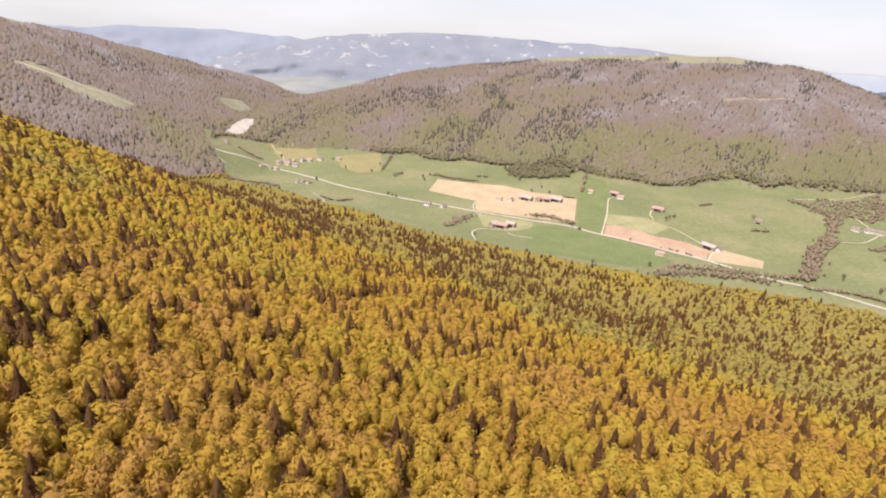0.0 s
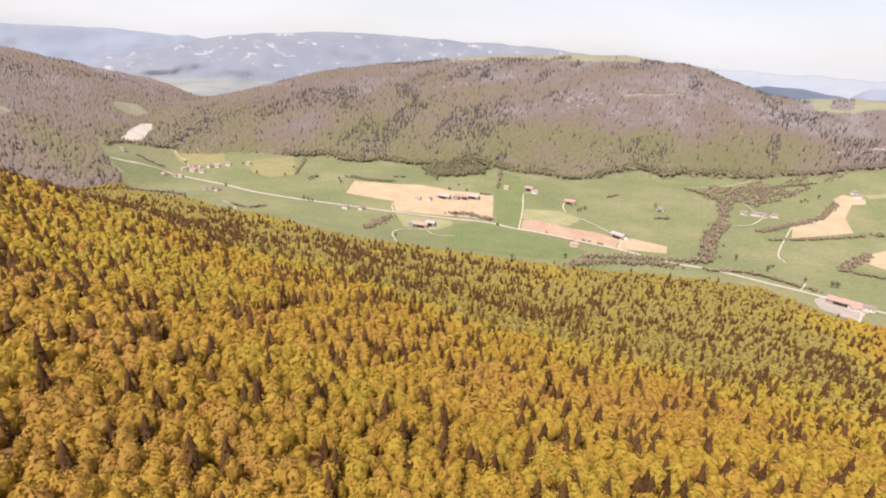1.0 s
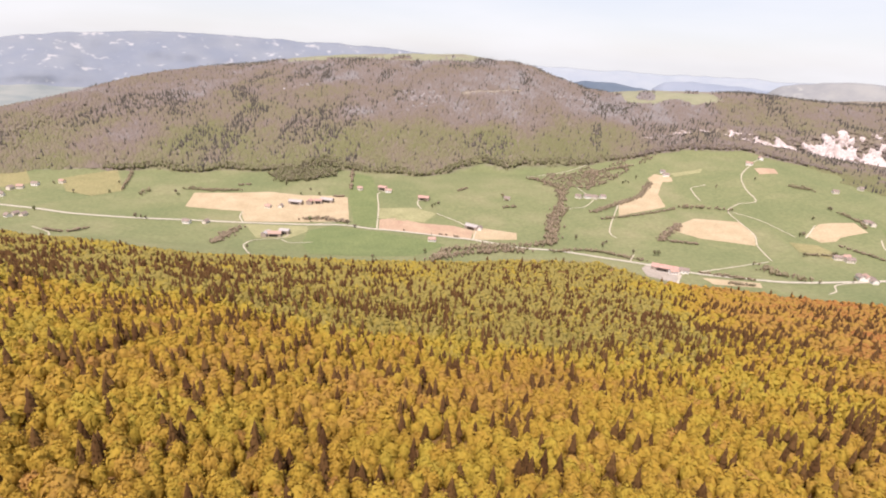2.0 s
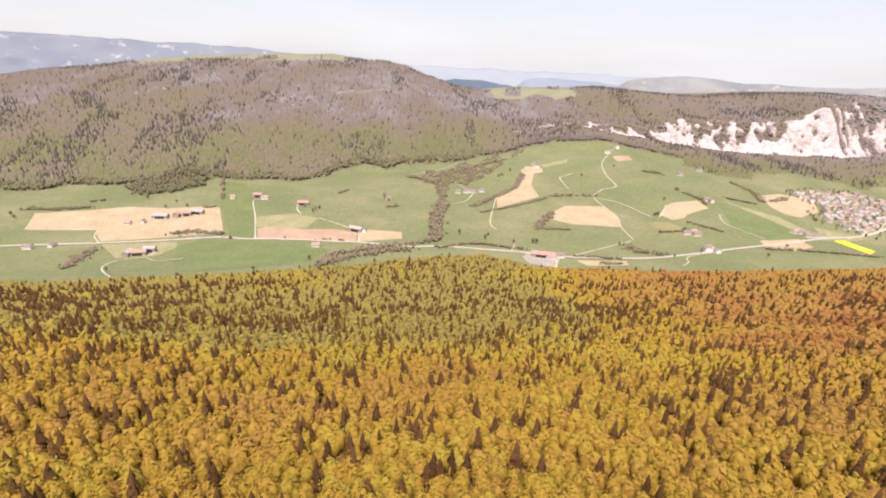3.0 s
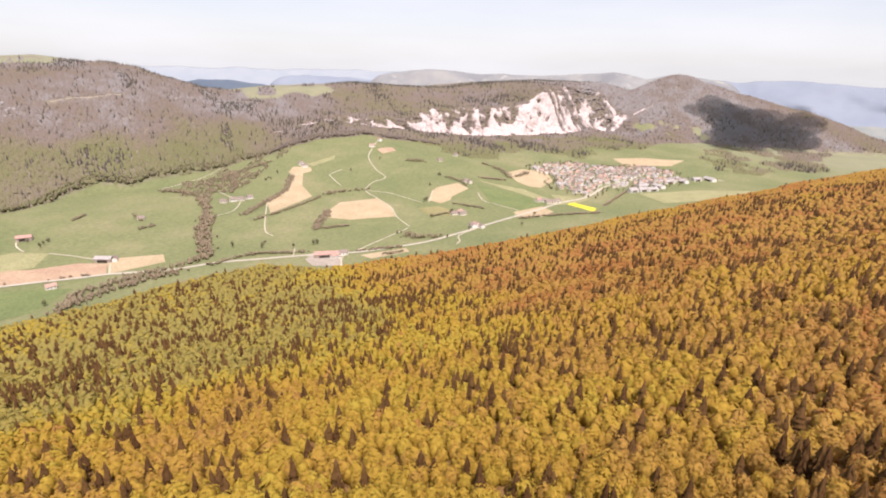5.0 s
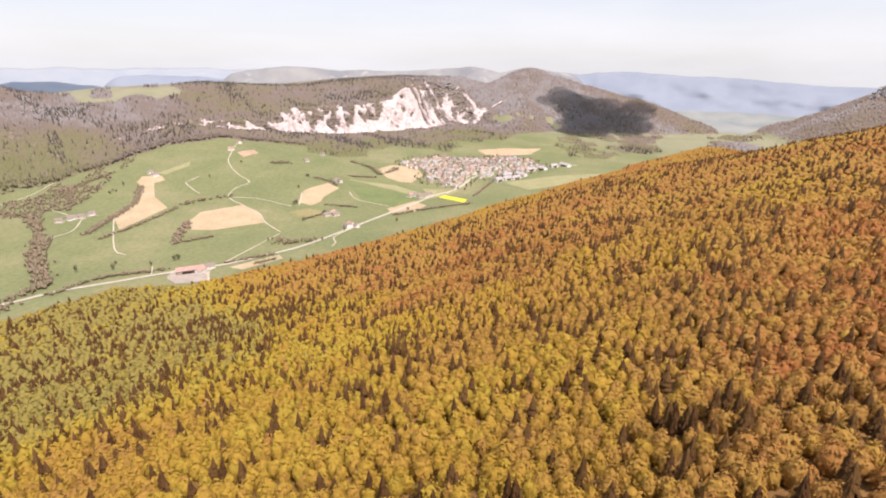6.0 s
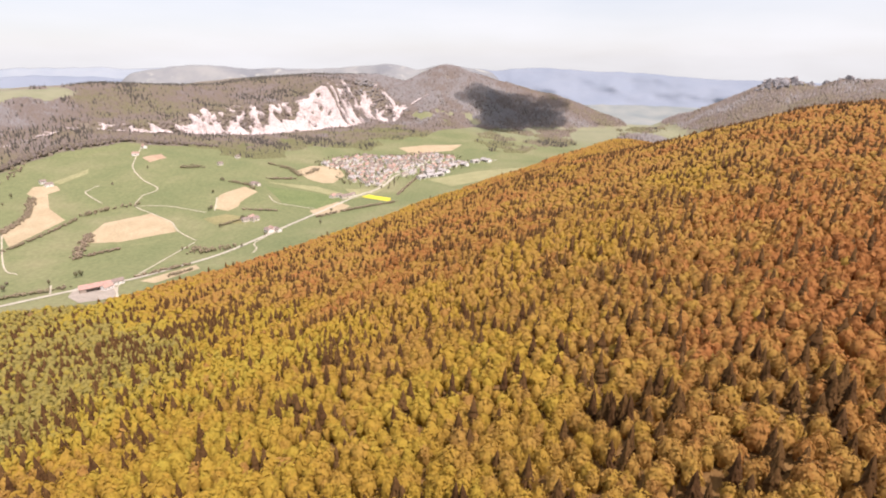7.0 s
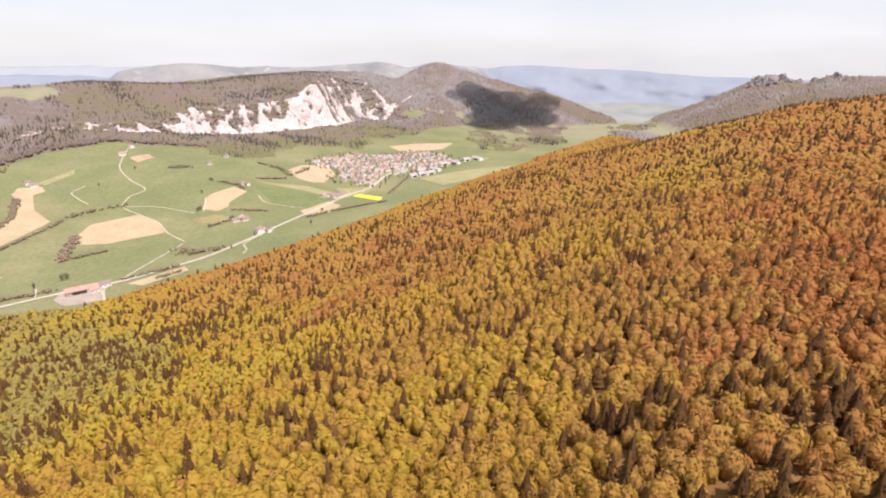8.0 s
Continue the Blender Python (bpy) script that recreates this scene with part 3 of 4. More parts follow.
def hat_crown(seed):
    """A low, lopsided dome one unit high: a crown whose lower half is lost in a closed canopy."""
    r = rng(seed)
    k = r.randint(4, 6)
    a = np.arange(k) * 2 * math.pi / k + r.uniform(-0.3, 0.3, k)
    rr = r.uniform(0.34, 0.62, k)
    v = np.concatenate([np.stack([rr * np.cos(a), rr * np.sin(a), r.uniform(0.1, 0.3, k)], 1), [(r.uniform(-0.12, 0.12), r.uniform(-0.12, 0.12), 1.0)]])
    i = np.arange(k)
    return v, np.stack([i, (i + 1) % k, np.full(k, k)], 1)


def spruce_crown(seed, tiers, sides):
    """A pointed crown one unit high of ragged, drooping tiers."""
    r = rng(seed)
    pieces = []
    for n in range(tiers):
        low = 0.10 + 0.80 * n / tiers
        top = min(1.0, low + 1.25 / tiers + 0.12) if n < tiers - 1 else 1.0
        rad = 0.19 * (1 - n / tiers) ** 0.8 + 0.02
        a = np.arange(sides) * 2 * math.pi / sides + r.uniform(0, 6)
        rr = rad * r.uniform(0.75, 1.25, sides) * np.where(np.arange(sides) % 2, 0.55, 1.15) if sides > 7 else rad * r.uniform(0.65, 1.2, sides)
        v = np.stack([rr * np.cos(a), rr * np.sin(a), low + r.uniform(-0.04, 0.04, sides) - (0.035 * (rr > rad) if sides > 7 else 0)], 1)
        v = np.concatenate([v, [(0, 0, top)]])
        k = np.arange(sides)
        f = np.stack([k, (k + 1) % sides, np.full(sides, sides)], 1)
        pieces.append((v, f))
    return stack_up(pieces)


def scatter(s0, s1, d0, d1, step, seed):
    """Uneven places in a stretch of the plan."""
    r = rng(seed)
    s, d = np.meshgrid(np.arange(s0, s1, step), np.arange(d0, d1, step))
    s = (s + r.uniform(-0.46, 0.46, s.shape) * step).ravel()
    d = (d + r.uniform(-0.46, 0.46, d.shape) * step).ravel()
    return s, d


def plant(name, label, places, heights, widths, tints, crowns, material, seed):
    """One joined stand of trees from crown shapes, each turned and sized."""
    if not len(places):
        return None
    r = rng(seed)
    kinds, turns = r.randint(0, len(crowns), len(places)), r.uniform(0, 6.283, len(places))
    vs, fs, ts, n = [], [], [], 0
    for k, (v, f) in enumerate(crowns):
        pick = np.where(kinds == k)[0]
        if not len(pick):
            continue
        c, s = np.cos(turns[pick])[:, None], np.sin(turns[pick])[:, None]
        w, h = widths[pick][:, None], heights[pick][:, None]
        x = (v[None, :, 0] * c - v[None, :, 1] * s) * w + places[pick, 0:1]
        y = (v[None, :, 0] * s + v[None, :, 1] * c) * w + places[pick, 1:2]
        z = v[None, :, 2] * h + places[pick, 2:3]
        vs.append(np.stack([x, y, z], 2).reshape(-1, 3))
        fs.append((f[None] + (np.arange(len(pick)) * len(v))[:, None, None]).reshape(-1, 3) + n)
        ts.append(np.clip(tints[pick][:, None] + rng(seed + k).uniform(-0.07, 0.07, len(v))[None], 0, 1).ravel())
        n += len(pick) * len(v)
    me = mesh_of(name, np.concatenate(vs), np.concatenate(fs), material, [("tint", np.concatenate(ts))])
    return tagged(new(name, me), label, "forest", kind="stuff")


def in_sight(x, y, margin=0.0):
    """Whether a place lies on the valley side of the flight, between its two ends."""
    a, r = np.degrees(np.arctan2(x, y)), np.hypot(x, y)
    wide = margin + 30 * smooth(420, 110, r)
    return (((a > -47 - wide) & (a < 117 + wide)) | (r < 130))


def in_front(x, y):
    a, r = np.degrees(np.arctan2(x, y)), np.hypot(x, y)
    return (a > -75) & (a < 140) & (r > 60)


def conifer_share(s, d):
    base = 0.1 + 0.28 * smooth(0.15, 0.25, fbm(s + 31, d - 77, 30, 3))
    base = base + (0.03 + 0.3 * smooth(0.04, 0.2, fbm(s, d + 40, 80, 2))) * leafy_green(s, d)
    return base * (1 - 0.75 * smooth(120, 30, EDGE(s) - d)) * (1 - 0.3 * smooth(500, 700, np.hypot(s, d)))


def leafy_green(s, d):
    """Where the lower slope is already in full leaf."""
    return smooth(290, 450, d + fbm(s + 70, d, 110, 2) * 160) * smooth(340, 110, s + fbm(s, d + 300, 90, 2) * 150)


def golden_tint(s, d, r):
    """Lime where the young leaves are out, rusty where the buds still close, by height and by stand."""
    t = 0.5 + (0.27 - 0.5) * smooth(110, 360, s + fbm(s + 20, d, 120, 2) * 160)
    rust = smooth(60, 300, s + fbm(s, d + 90, 120, 2) * 150) * smooth(190, 40, d)
    t = t + (0.07 - t) * rust
    lime = smooth(-120, -280, s) * smooth(430, 260, d) * np.clip(0.75 + 2.2 * fbm(s + 800, d, 90, 3), 0, 1)
    t = t + (0.82 - t) * lime
    green = leafy_green(s, d)
    t = t + (0.95 - t) * green
    t = t + (fbm(s, d, 150, 3) * 0.5 + fbm(s + 500, d, 40, 2) * 0.42) * (1 - 0.35 * np.maximum(green, rust)) + r.uniform(-0.13, 0.13, len(s))
    t = np.where((r.rand(len(s)) < 0.05) & (green < 0.5), r.uniform(0.18, 0.4, len(s)), t)          # late trees still in bud
    return np.clip(t, 0.0, 1.0)


def grow_near_forest():
    r = rng(11)
    s, d = scatter(-1010, 2300, -320, 930, 5.3, 3)
    keep = (wooded(s, d) > r.uniform(0.3, 0.7, len(s)))
    x, y = to_xy(s, d)
    # beyond the middle distance fewer, broader crowns stand for the stand
    thin = smooth(450, 750, np.hypot(x, y))
    keep &= in_sight(x, y, 3) & ~cleared(x, y) & (r.rand(len(s)) > 0.2 * thin)
    s, d, x, y = s[keep], d[keep], x[keep], y[keep]
    z = sample(s, d)
    away = np.sqrt(x ** 2 + y ** 2 + (320 - z) ** 2)
    r = rng(12)
    fir = r.rand(len(s)) < conifer_share(s, d)
    tall = np.where(fir, r.uniform(10, 15.5, len(s)), r.uniform(12, 16, len(s)))
    wide = np.where(fir, r.uniform(10.5, 15, len(s)), r.uniform(7.6, 10.2, len(s)) * np.exp(r.normal(size=len(s)) * 0.18) * 1.18)
    tall = np.where(fir, tall, tall * (0.66 + 0.34 * wide / 10.5))
    wide = wide * (1 + np.where(fir, 0.1, 0.34) * smooth(330, 640, np.hypot(x, y)))
    tall = tall * np.where(fir, 1 - 0.18 * smooth(450, 640, np.hypot(x, y)), 1 - 0.4 * smooth(380, 640, np.hypot(x, y)))
    tint = golden_tint(s, d, r)
    p = np.stack([x, y, z - np.where(fir, 0.3, 0.38 * tall)], 1)     # the crowns close into one canopy
    seen = in_front(x, y)
    order = np.argsort(np.where(seen, away, 9e3))
    single = np.zeros(len(s), bool)
    single[order[:300]] = True
    bands = ((0, 235, ball(1), 120, 0.047, 8, 12), (235, 380, ball(1), 32, 0.07, 5, 6), (380, 620, (OCTA_V, OCTA_F), 5, 0.13, 3, 5),
             (620, 9999, (OCTA_V, OCTA_F), 0, 0.15, 2, 5))
    for n, (a, b, core, flakes, leaf, tiers, sides) in enumerate(bands):
        shown = np.where(seen, away, np.maximum(away, np.where(np.hypot(x, y) < 85, 300, 500)))      # those behind the flight are plainer
        here = (shown >= a) & (shown < b) & ~single
        broad, pointed = here & ~fir, here & fir
        plant("beech_forest", "golden-yellow budding beech wood on the mountain flank", p[broad], tall[broad], wide[broad], tint[broad],
              [leafy_crown(100 + 20 * n + k, core, flakes, leaf) for k in range(9 if a < 380 else 16)], mat_gold, 21 + n)
        plant("spruce_forest", "dark spruces standing among golden beeches", p[pointed], tall[pointed], wide[pointed], r.rand(pointed.sum()),
              [spruce_crown(200 + 10 * n + k, tiers, sides) for k in range(5)], mat_spruce, 31 + n)
    return p[single], fir[single], tall[single], wide[single]


def grow_far_forest():
    r = rng(41)
    stretches = ((-2400, 3150, 860, 2420, 7.2), (-2400, -1015, 200, 860, 7.8), (2300, 3300, -400, 860, 9.5))
    s, d = (np.concatenate(v) for v in zip(*(scatter(*some, 5 + n) for n, some in enumerate(stretches))))
    x, y = to_xy(s, d)
    # copses and thin woods on the meadows below the rocks
    copse = np.zeros(len(s), bool)
    bx, by = x + fbm(s, d, 170, 3) * 240, y + fbm(s + 700, d, 170, 3) * 240          # ragged outlines
    for ring in WOODS:
        copse |= inside(bx, by, ring)
    copse &= wooded(s, d) < 0.5
    copse &= fbm(s + 900, d, 55, 3) > np.where(s > 1850, 0.0, -0.12)
    keep = (wooded(s, d) > r.uniform(0.3, 0.7, len(s))) | copse
    keep &= in_sight(x, y, 2) & ((d > EDGE(s) + 20) | (s < -1015) | (s > 2300)) & ~cleared(x, y) & (exposed(s, d) < 0.06)
    s, d, x, y, copse = s[keep], d[keep], x[keep], y[keep], copse[keep]
    z = sample(s, d)
    r = rng(42)
    low = smooth(140, 75, z + fbm(s, d, 200, 3) * 70) * smooth(-1000, -860, s) * smooth(560, 300, s)
    low = np.maximum(low, 0.4 * smooth(230, 150, z + fbm(s, d, 200, 3) * 75) * smooth(-380, -620, s) * smooth(-1010, -930, s))
    sparse = np.maximum(smooth(-1150, -1350, s), smooth(1900, 2200, s))
    streaks = smooth(0.05, 0.2, fbm(s + 200, d * 0.4, 80, 3))          # spruces follow the gullies downhill
    fir = r.rand(len(s)) < (0.05 + 0.42 * streaks) * (1 - 0.6 * sparse) + 0.2 * smooth(2200, 2280, d)
    size = np.exp(r.normal(size=len(s)) * 0.28)
    upright = r.rand(len(s)) < 0.42 - 0.3 * smooth(500, 900, s)          # slim crowns that stand clear of the canopy
    tall = np.where(fir, r.uniform(11, 17, len(s)), np.where(upright, r.uniform(11, 15, len(s)), (11.5 - 4.0 * smooth(500, 900, s) * smooth(2200, 1900, s)) * size ** 0.6))
    wide = np.where(fir, r.uniform(10, 15, len(s)), np.where(upright, r.uniform(7, 11, len(s)), 13.0 * size))
    # towards both ends the tint drops to grey, haze kept in the colour
    mean = 0.27 - 0.2 * np.maximum(0.3 * smooth(-1250, -1500, s), smooth(1300, 2200, s)) + 0.16 * smooth(500, 900, s) * smooth(2000, 1600, s)
    tint = mean + (0.86 - mean) * low + fbm(s, d, 150, 4) * 0.72 * (1 - 0.3 * sparse) + fbm(s + 30, d, 45, 2) * 0.42 + r.uniform(-0.12, 0.12, len(s))
    tint = tint + 0.28 * smooth(2850, 2950, s) + 0.3 * smooth(1720, 1560, d) * smooth(750, 1000, s) * smooth(2200, 2000, s)
    tint = tint + 0.35 * smooth(2480, 2620, s) * smooth(2850, 2800, s) + (0.1 + 0.3 * smooth(150, 40, z)) * smooth(-950, -1150, s)
    wide = wide * (1 - 0.2 * np.maximum(smooth(1900, 2200, s), smooth(-1100, -1200, s)))
    tint = np.clip(tint + 0.4 * copse * (s > 0), 0, 1)
    p = np.stack([x, y, z - np.where(fir, 0.5, 0.3 * tall)], 1)     # the crowns close into one canopy
    plant("hillside_forest", "grey-brown leafless wood with fresh green foot", p[~fir], tall[~fir], wide[~fir], tint[~fir],
          [hat_crown(300 + k) for k in range(24)], mat_bare, 51)
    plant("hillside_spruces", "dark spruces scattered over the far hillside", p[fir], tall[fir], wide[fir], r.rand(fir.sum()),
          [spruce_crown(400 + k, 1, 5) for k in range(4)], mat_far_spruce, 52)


def grow_wood_edge():
    """Full round crowns where the hillside wood meets the meadows."""
    s, d = scatter(-960, 900, 900, 1780, 6.0, 9)
    x, y = to_xy(s, d)
    keep = (wooded(s, d) > 0.5) & (wooded(s, d - 24) < 0.4) & (d > EDGE(s) + 120) & ~cleared(x, y)
    s, d, x, y = s[keep], d[keep], x[keep], y[keep]
    r = rng(46)
    tall, wide = r.uniform(11, 17, len(s)), r.uniform(11, 17, len(s))
    plant("wood_edge", "round grey-green trees along the foot of the hill", np.column_stack([x, y, sample(s, d) - 0.15 * tall]), tall, wide,
          np.clip(r.uniform(0.62, 1.0, len(s)) - 0.4 * smooth(250, 420, s), 0, 1), [leafy_crown(330 + k, ball(1), 8, 0.11) for k in range(6)], mat_bare, 53)


near_places = grow_near_forest()
grow_far_forest()
grow_wood_edge()


# ---- more materials ----
mat_field = {
    "stubble": surface("dry stubble", (0.345, 0.272, 0.168), (0.41, 0.335, 0.218), 40, 3),
    "tilled": surface("reddish tilled soil", (0.33, 0.222, 0.155), (0.395, 0.295, 0.2), 30, 3),
    "wheat": surface("young wheat", (0.118, 0.15, 0.06), (0.148, 0.178, 0.072), 45, 4),
    "clover": surface("dense clover", (0.12, 0.15, 0.06), (0.15, 0.176, 0.072), 45, 4),
    "pale": surface("pale mown meadow", (0.225, 0.22, 0.112), (0.285, 0.275, 0.145), 40, 4),
    "olive": surface("dry olive pasture", (0.2, 0.186, 0.086), (0.25, 0.222, 0.108), 40, 4),
    "rape": surface("rape in flower", (0.528, 0.464, 0.04), (0.576, 0.528, 0.056), 20, 2),
}
mat_road = surface("pale worn asphalt", (0.38, 0.35, 0.285), (0.445, 0.412, 0.34), 15, 1.5)
mat_track = surface("crushed limestone", (0.41, 0.365, 0.28), (0.49, 0.445, 0.355), 12, 1.0)
mat_yard = surface("gravel yard", (0.28, 0.245, 0.205), (0.35, 0.31, 0.265), 10, 0.8)
mat_scree = surface("limestone scree", (0.4, 0.36, 0.312), (0.496, 0.464, 0.408), 14, 2.0, bump=1.0)
mat_wall = [surface("cream render", (0.62, 0.56, 0.48), (0.69, 0.64, 0.56), 3, 0.4),
            surface("white render", (0.7, 0.67, 0.63), (0.77, 0.75, 0.71), 3, 0.4),
            surface("grey weathered timber", (0.28, 0.23, 0.19), (0.37, 0.315, 0.265), 2, 0.3)]
mat_roof = [surface("red clay tiles", (0.325, 0.208, 0.168), (0.43, 0.3, 0.25), 2, 0.4),
            surface("brown clay tiles", (0.2, 0.155, 0.135), (0.29, 0.235, 0.205), 2, 0.4),
            surface("grey fibre-cement roofing", (0.304, 0.28, 0.272), (0.4, 0.376, 0.36), 3, 0.5),
            surface("faded red sheet roofing", (0.36, 0.215, 0.18), (0.44, 0.285, 0.245), 4, 0.5)]
mat_dark = surface("dark doorway shade", (0.03, 0.025, 0.02), (0.05, 0.04, 0.035), 2)
mat_glass = surface("window pane", (0.06, 0.07, 0.08), (0.09, 0.10, 0.11), 2, rough=0.15)


def rock_material():
    m, n, l, b = shader("pale limestone", 0.95)
    base = ramp(n, l, mottle(n, l, 34, 6.0), (0.34, (0.4, 0.335, 0.31)), (0.46, (0.52, 0.458, 0.445)), (0.7, (0.61, 0.548, 0.535)))
    streak = ramp(n, l, mottle(n, l, 6, 5.0), (0.35, (0.62, 0.58, 0.56)), (0.55, (1.0, 1.0, 1.0)))
    l.new(mix(n, l, base, streak, 0.8, "MULTIPLY"), b.inputs["Base Color"])
    relief(n, l, b, mottle(n, l, 9, 6.0), 1.0, 4.0)
    return m


mat_rock = rock_material()
mat_crag = surface("grey crag rock", (0.24, 0.215, 0.212), (0.38, 0.355, 0.345), 18, 4, bump=2.0)


# ---- parts ----
def part(name, bm, material, parent, label=""):
    me = bpy.data.meshes.new(name)
    bm.to_mesh(me)
    bm.free()
    me.materials.append(material)
    ob = new(name, me)
    ob.parent = parent
    return tagged(ob, label)


def box(x0, x1, y0, y1, z0, z1):
    bm = bmesh.new()
    bmesh.ops.create_cube(bm, size=1.0, matrix=Matrix.Translation(((x0 + x1) / 2, (y0 + y1) / 2, (z0 + z1) / 2)) @ Matrix.Diagonal((x1 - x0, y1 - y0, z1 - z0, 1)))
    return bm


# ---- fields, yards and ways lie on the ground ----
def drape(name, ring, material, lift, label, category, step=11.0, kind="structure"):
    """A sheet inside a ring of corners, following the ground, with a thin skirt round its edge."""
    rim = []
    for (xa, ya), (xb, yb) in zip(ring, ring[1:] + ring[:1]):
        k = max(1, int(math.hypot(xb - xa, yb - ya) / step))
        rim += [(xa + (xb - xa) * i / k, ya + (yb - ya) * i / k) for i in range(k)]
    n = len(rim)
    xs, ys = np.array(ring).T
    gx, gy = np.meshgrid(np.arange(xs.min(), xs.max(), step), np.arange(ys.min(), ys.max(), step))
    gx, gy = gx.ravel() + 0.37, gy.ravel() + 0.61
    ok = inside(gx, gy, tuple(ring))
    pts = [Vector(p) for p in rim] + [Vector(p) for p in zip(gx[ok], gy[ok])]
    verts, _, faces, *_ = delaunay_2d_cdt(pts, [(i, (i + 1) % n) for i in range(n)], [list(range(n))], 1, 0.001)
    v = np.array([p[:] for p in verts])
    z = ground_at(v[:, 0], v[:, 1]) + lift
    f = np.array([q for q in faces if len(q) == 3])
    me = mesh_of(name, np.column_stack([v, z]), f, material)
    return tagged(new(name, me), label, category, kind=kind)


def curve(points, step=7.0):
    """A smooth line through the points."""
    p = np.array(points, float)
    q = np.vstack([2 * p[0] - p[1], p, 2 * p[-1] - p[-2]])
    out = []
    for i in range(len(p) - 1):
        a, b, c, e = q[i:i + 4]
        k = max(1, int(np.linalg.norm(c - b) / step))
        for t in np.arange(k)[:, None] / k:
            out.append(0.5 * (2 * b + (c - a) * t + (2 * a - 5 * b + 4 * c - e) * t ** 2 + (3 * b - a - 3 * c + e) * t ** 3))
    return np.vstack(out + [p[-1]])


def strip(name, points, width, material, lift, label, category, wobble=0.0):
    """A way of that width along the points, with a slightly raised crown."""
    line = curve(points)
    along = np.gradient(line, axis=0)
    side = np.stack([-along[:, 1], along[:, 0]], 1) / np.linalg.norm(along, axis=1)[:, None]
    w = width / 2 * (1 + rng(len(line)).uniform(-wobble, wobble, (len(line), 1)))
    cols = [line - side * w, line, line + side * w]
    v = np.concatenate([np.column_stack([c, ground_at(c[:, 0], c[:, 1]) + lift + h]) for c, h in zip(cols, (0, 0.12, 0))])
    n, k = len(line), np.arange(len(line) - 1)
    f = np.concatenate([np.stack([k + c * n, k + 1 + c * n, k + 1 + (c + 1) * n, k + (c + 1) * n], 1) for c in (0, 1)])
    me = mesh_of(name, v, f, material)
    return tagged(new(name, me), label, category, kind="structure")


FIELD_WORDS = {"stubble": "dry tan stubble field on the valley floor", "tilled": "reddish freshly tilled field beside the road",
               "wheat": "deep green field of young wheat", "clover": "green clover field beside a farm track", "pale": "pale freshly mown meadow",
               "olive": "dry olive-coloured pasture below the woods", "rape": "bright yellow strip of flowering rape"}
for what, ring in FIELDS:
    drape("field", ring, mat_field[what], 0.35, FIELD_WORDS[what], "field")
drape("yard", YARD, mat_yard, 0.5, "pale gravel yard round the long barn", "yard")
drape("scree", SCREE, mat_scree, 1.2, "white limestone scree in the gorge", "scree")
mat_upland = surface("dry upland pasture", (0.2, 0.195, 0.132), (0.25, 0.24, 0.17), 40, 5)
drape("clearing", CLEARING, mat_upland, 0.8, "pale green clearing in the mountain forest", "meadow")
drape("clearing", GORGE_MEADOW, mat_upland, 0.8, "small pale meadow deep in the gorge", "meadow")
strip("road", MAIN_ROAD, 7.0, mat_road, 0.75, "pale country road along the valley", "road")
for line in TRACKS:
    strip("farm_track", line, 2.3, mat_track, 0.65, "white gravel farm track through the meadows", "track", 0.15)
strip("forest_track", HILL_TRACK, 4.0, mat_track, 1.2, "pale forest track across the wooded ridge", "track", 0.15)
strip("forest_track", TERRACE, 3.5, mat_yard, 1.2, "pale road cut across the wooded hillside", "track", 0.2)
strip("railway_bed", RAIL, 5.0, mat_wall[2], 0.6, "brown single-track railway bed by the village", "railway")


# ---- hedges and lone trees ----
def grow_hedges():
    for n, (what, line, width) in enumerate(HEDGES):
        r = rng(600 + n)
        path = curve(line, 4.0)
        gap = {"brush": 2.6, "trees": 1.3, "sparse": 0.25}[what]
        pick = r.randint(0, len(path), int(len(path) * gap * max(1, width / 9)))
        xy = path[pick] + r.normal(size=(len(pick), 2)) * width * 0.24
        big = what == "trees"
        h, w = r.uniform(6, 12, len(pick)) if big else r.uniform(3.6, 7.6, len(pick)), r.uniform(6, 10, len(pick)) if big else r.uniform(6.5, 10, len(pick))
        p = np.column_stack([xy, ground_at(xy[:, 0], xy[:, 1]) - 0.15 * h])
        ob = plant("tree_row" if big else "hedge", "", p, h, w, np.clip(r.uniform(0, 1) * 0.5 + r.uniform(0, 0.5, len(pick)), 0, 1),
                   [leafy_crown(640 + k, (OCTA_V, OCTA_F), 6, 0.12) for k in range(8)], mat_hedge, 660 + n)
        words = {"trees": "row of grey-green budding trees along a stream", "brush": "brown leafless hedge between green meadows",
                 "sparse": "thin line of bushes along the road"}[what]
        tagged(ob, words, "tree row" if big else "hedge", kind="stuff")


BALL = ball(1)
grow_hedges()


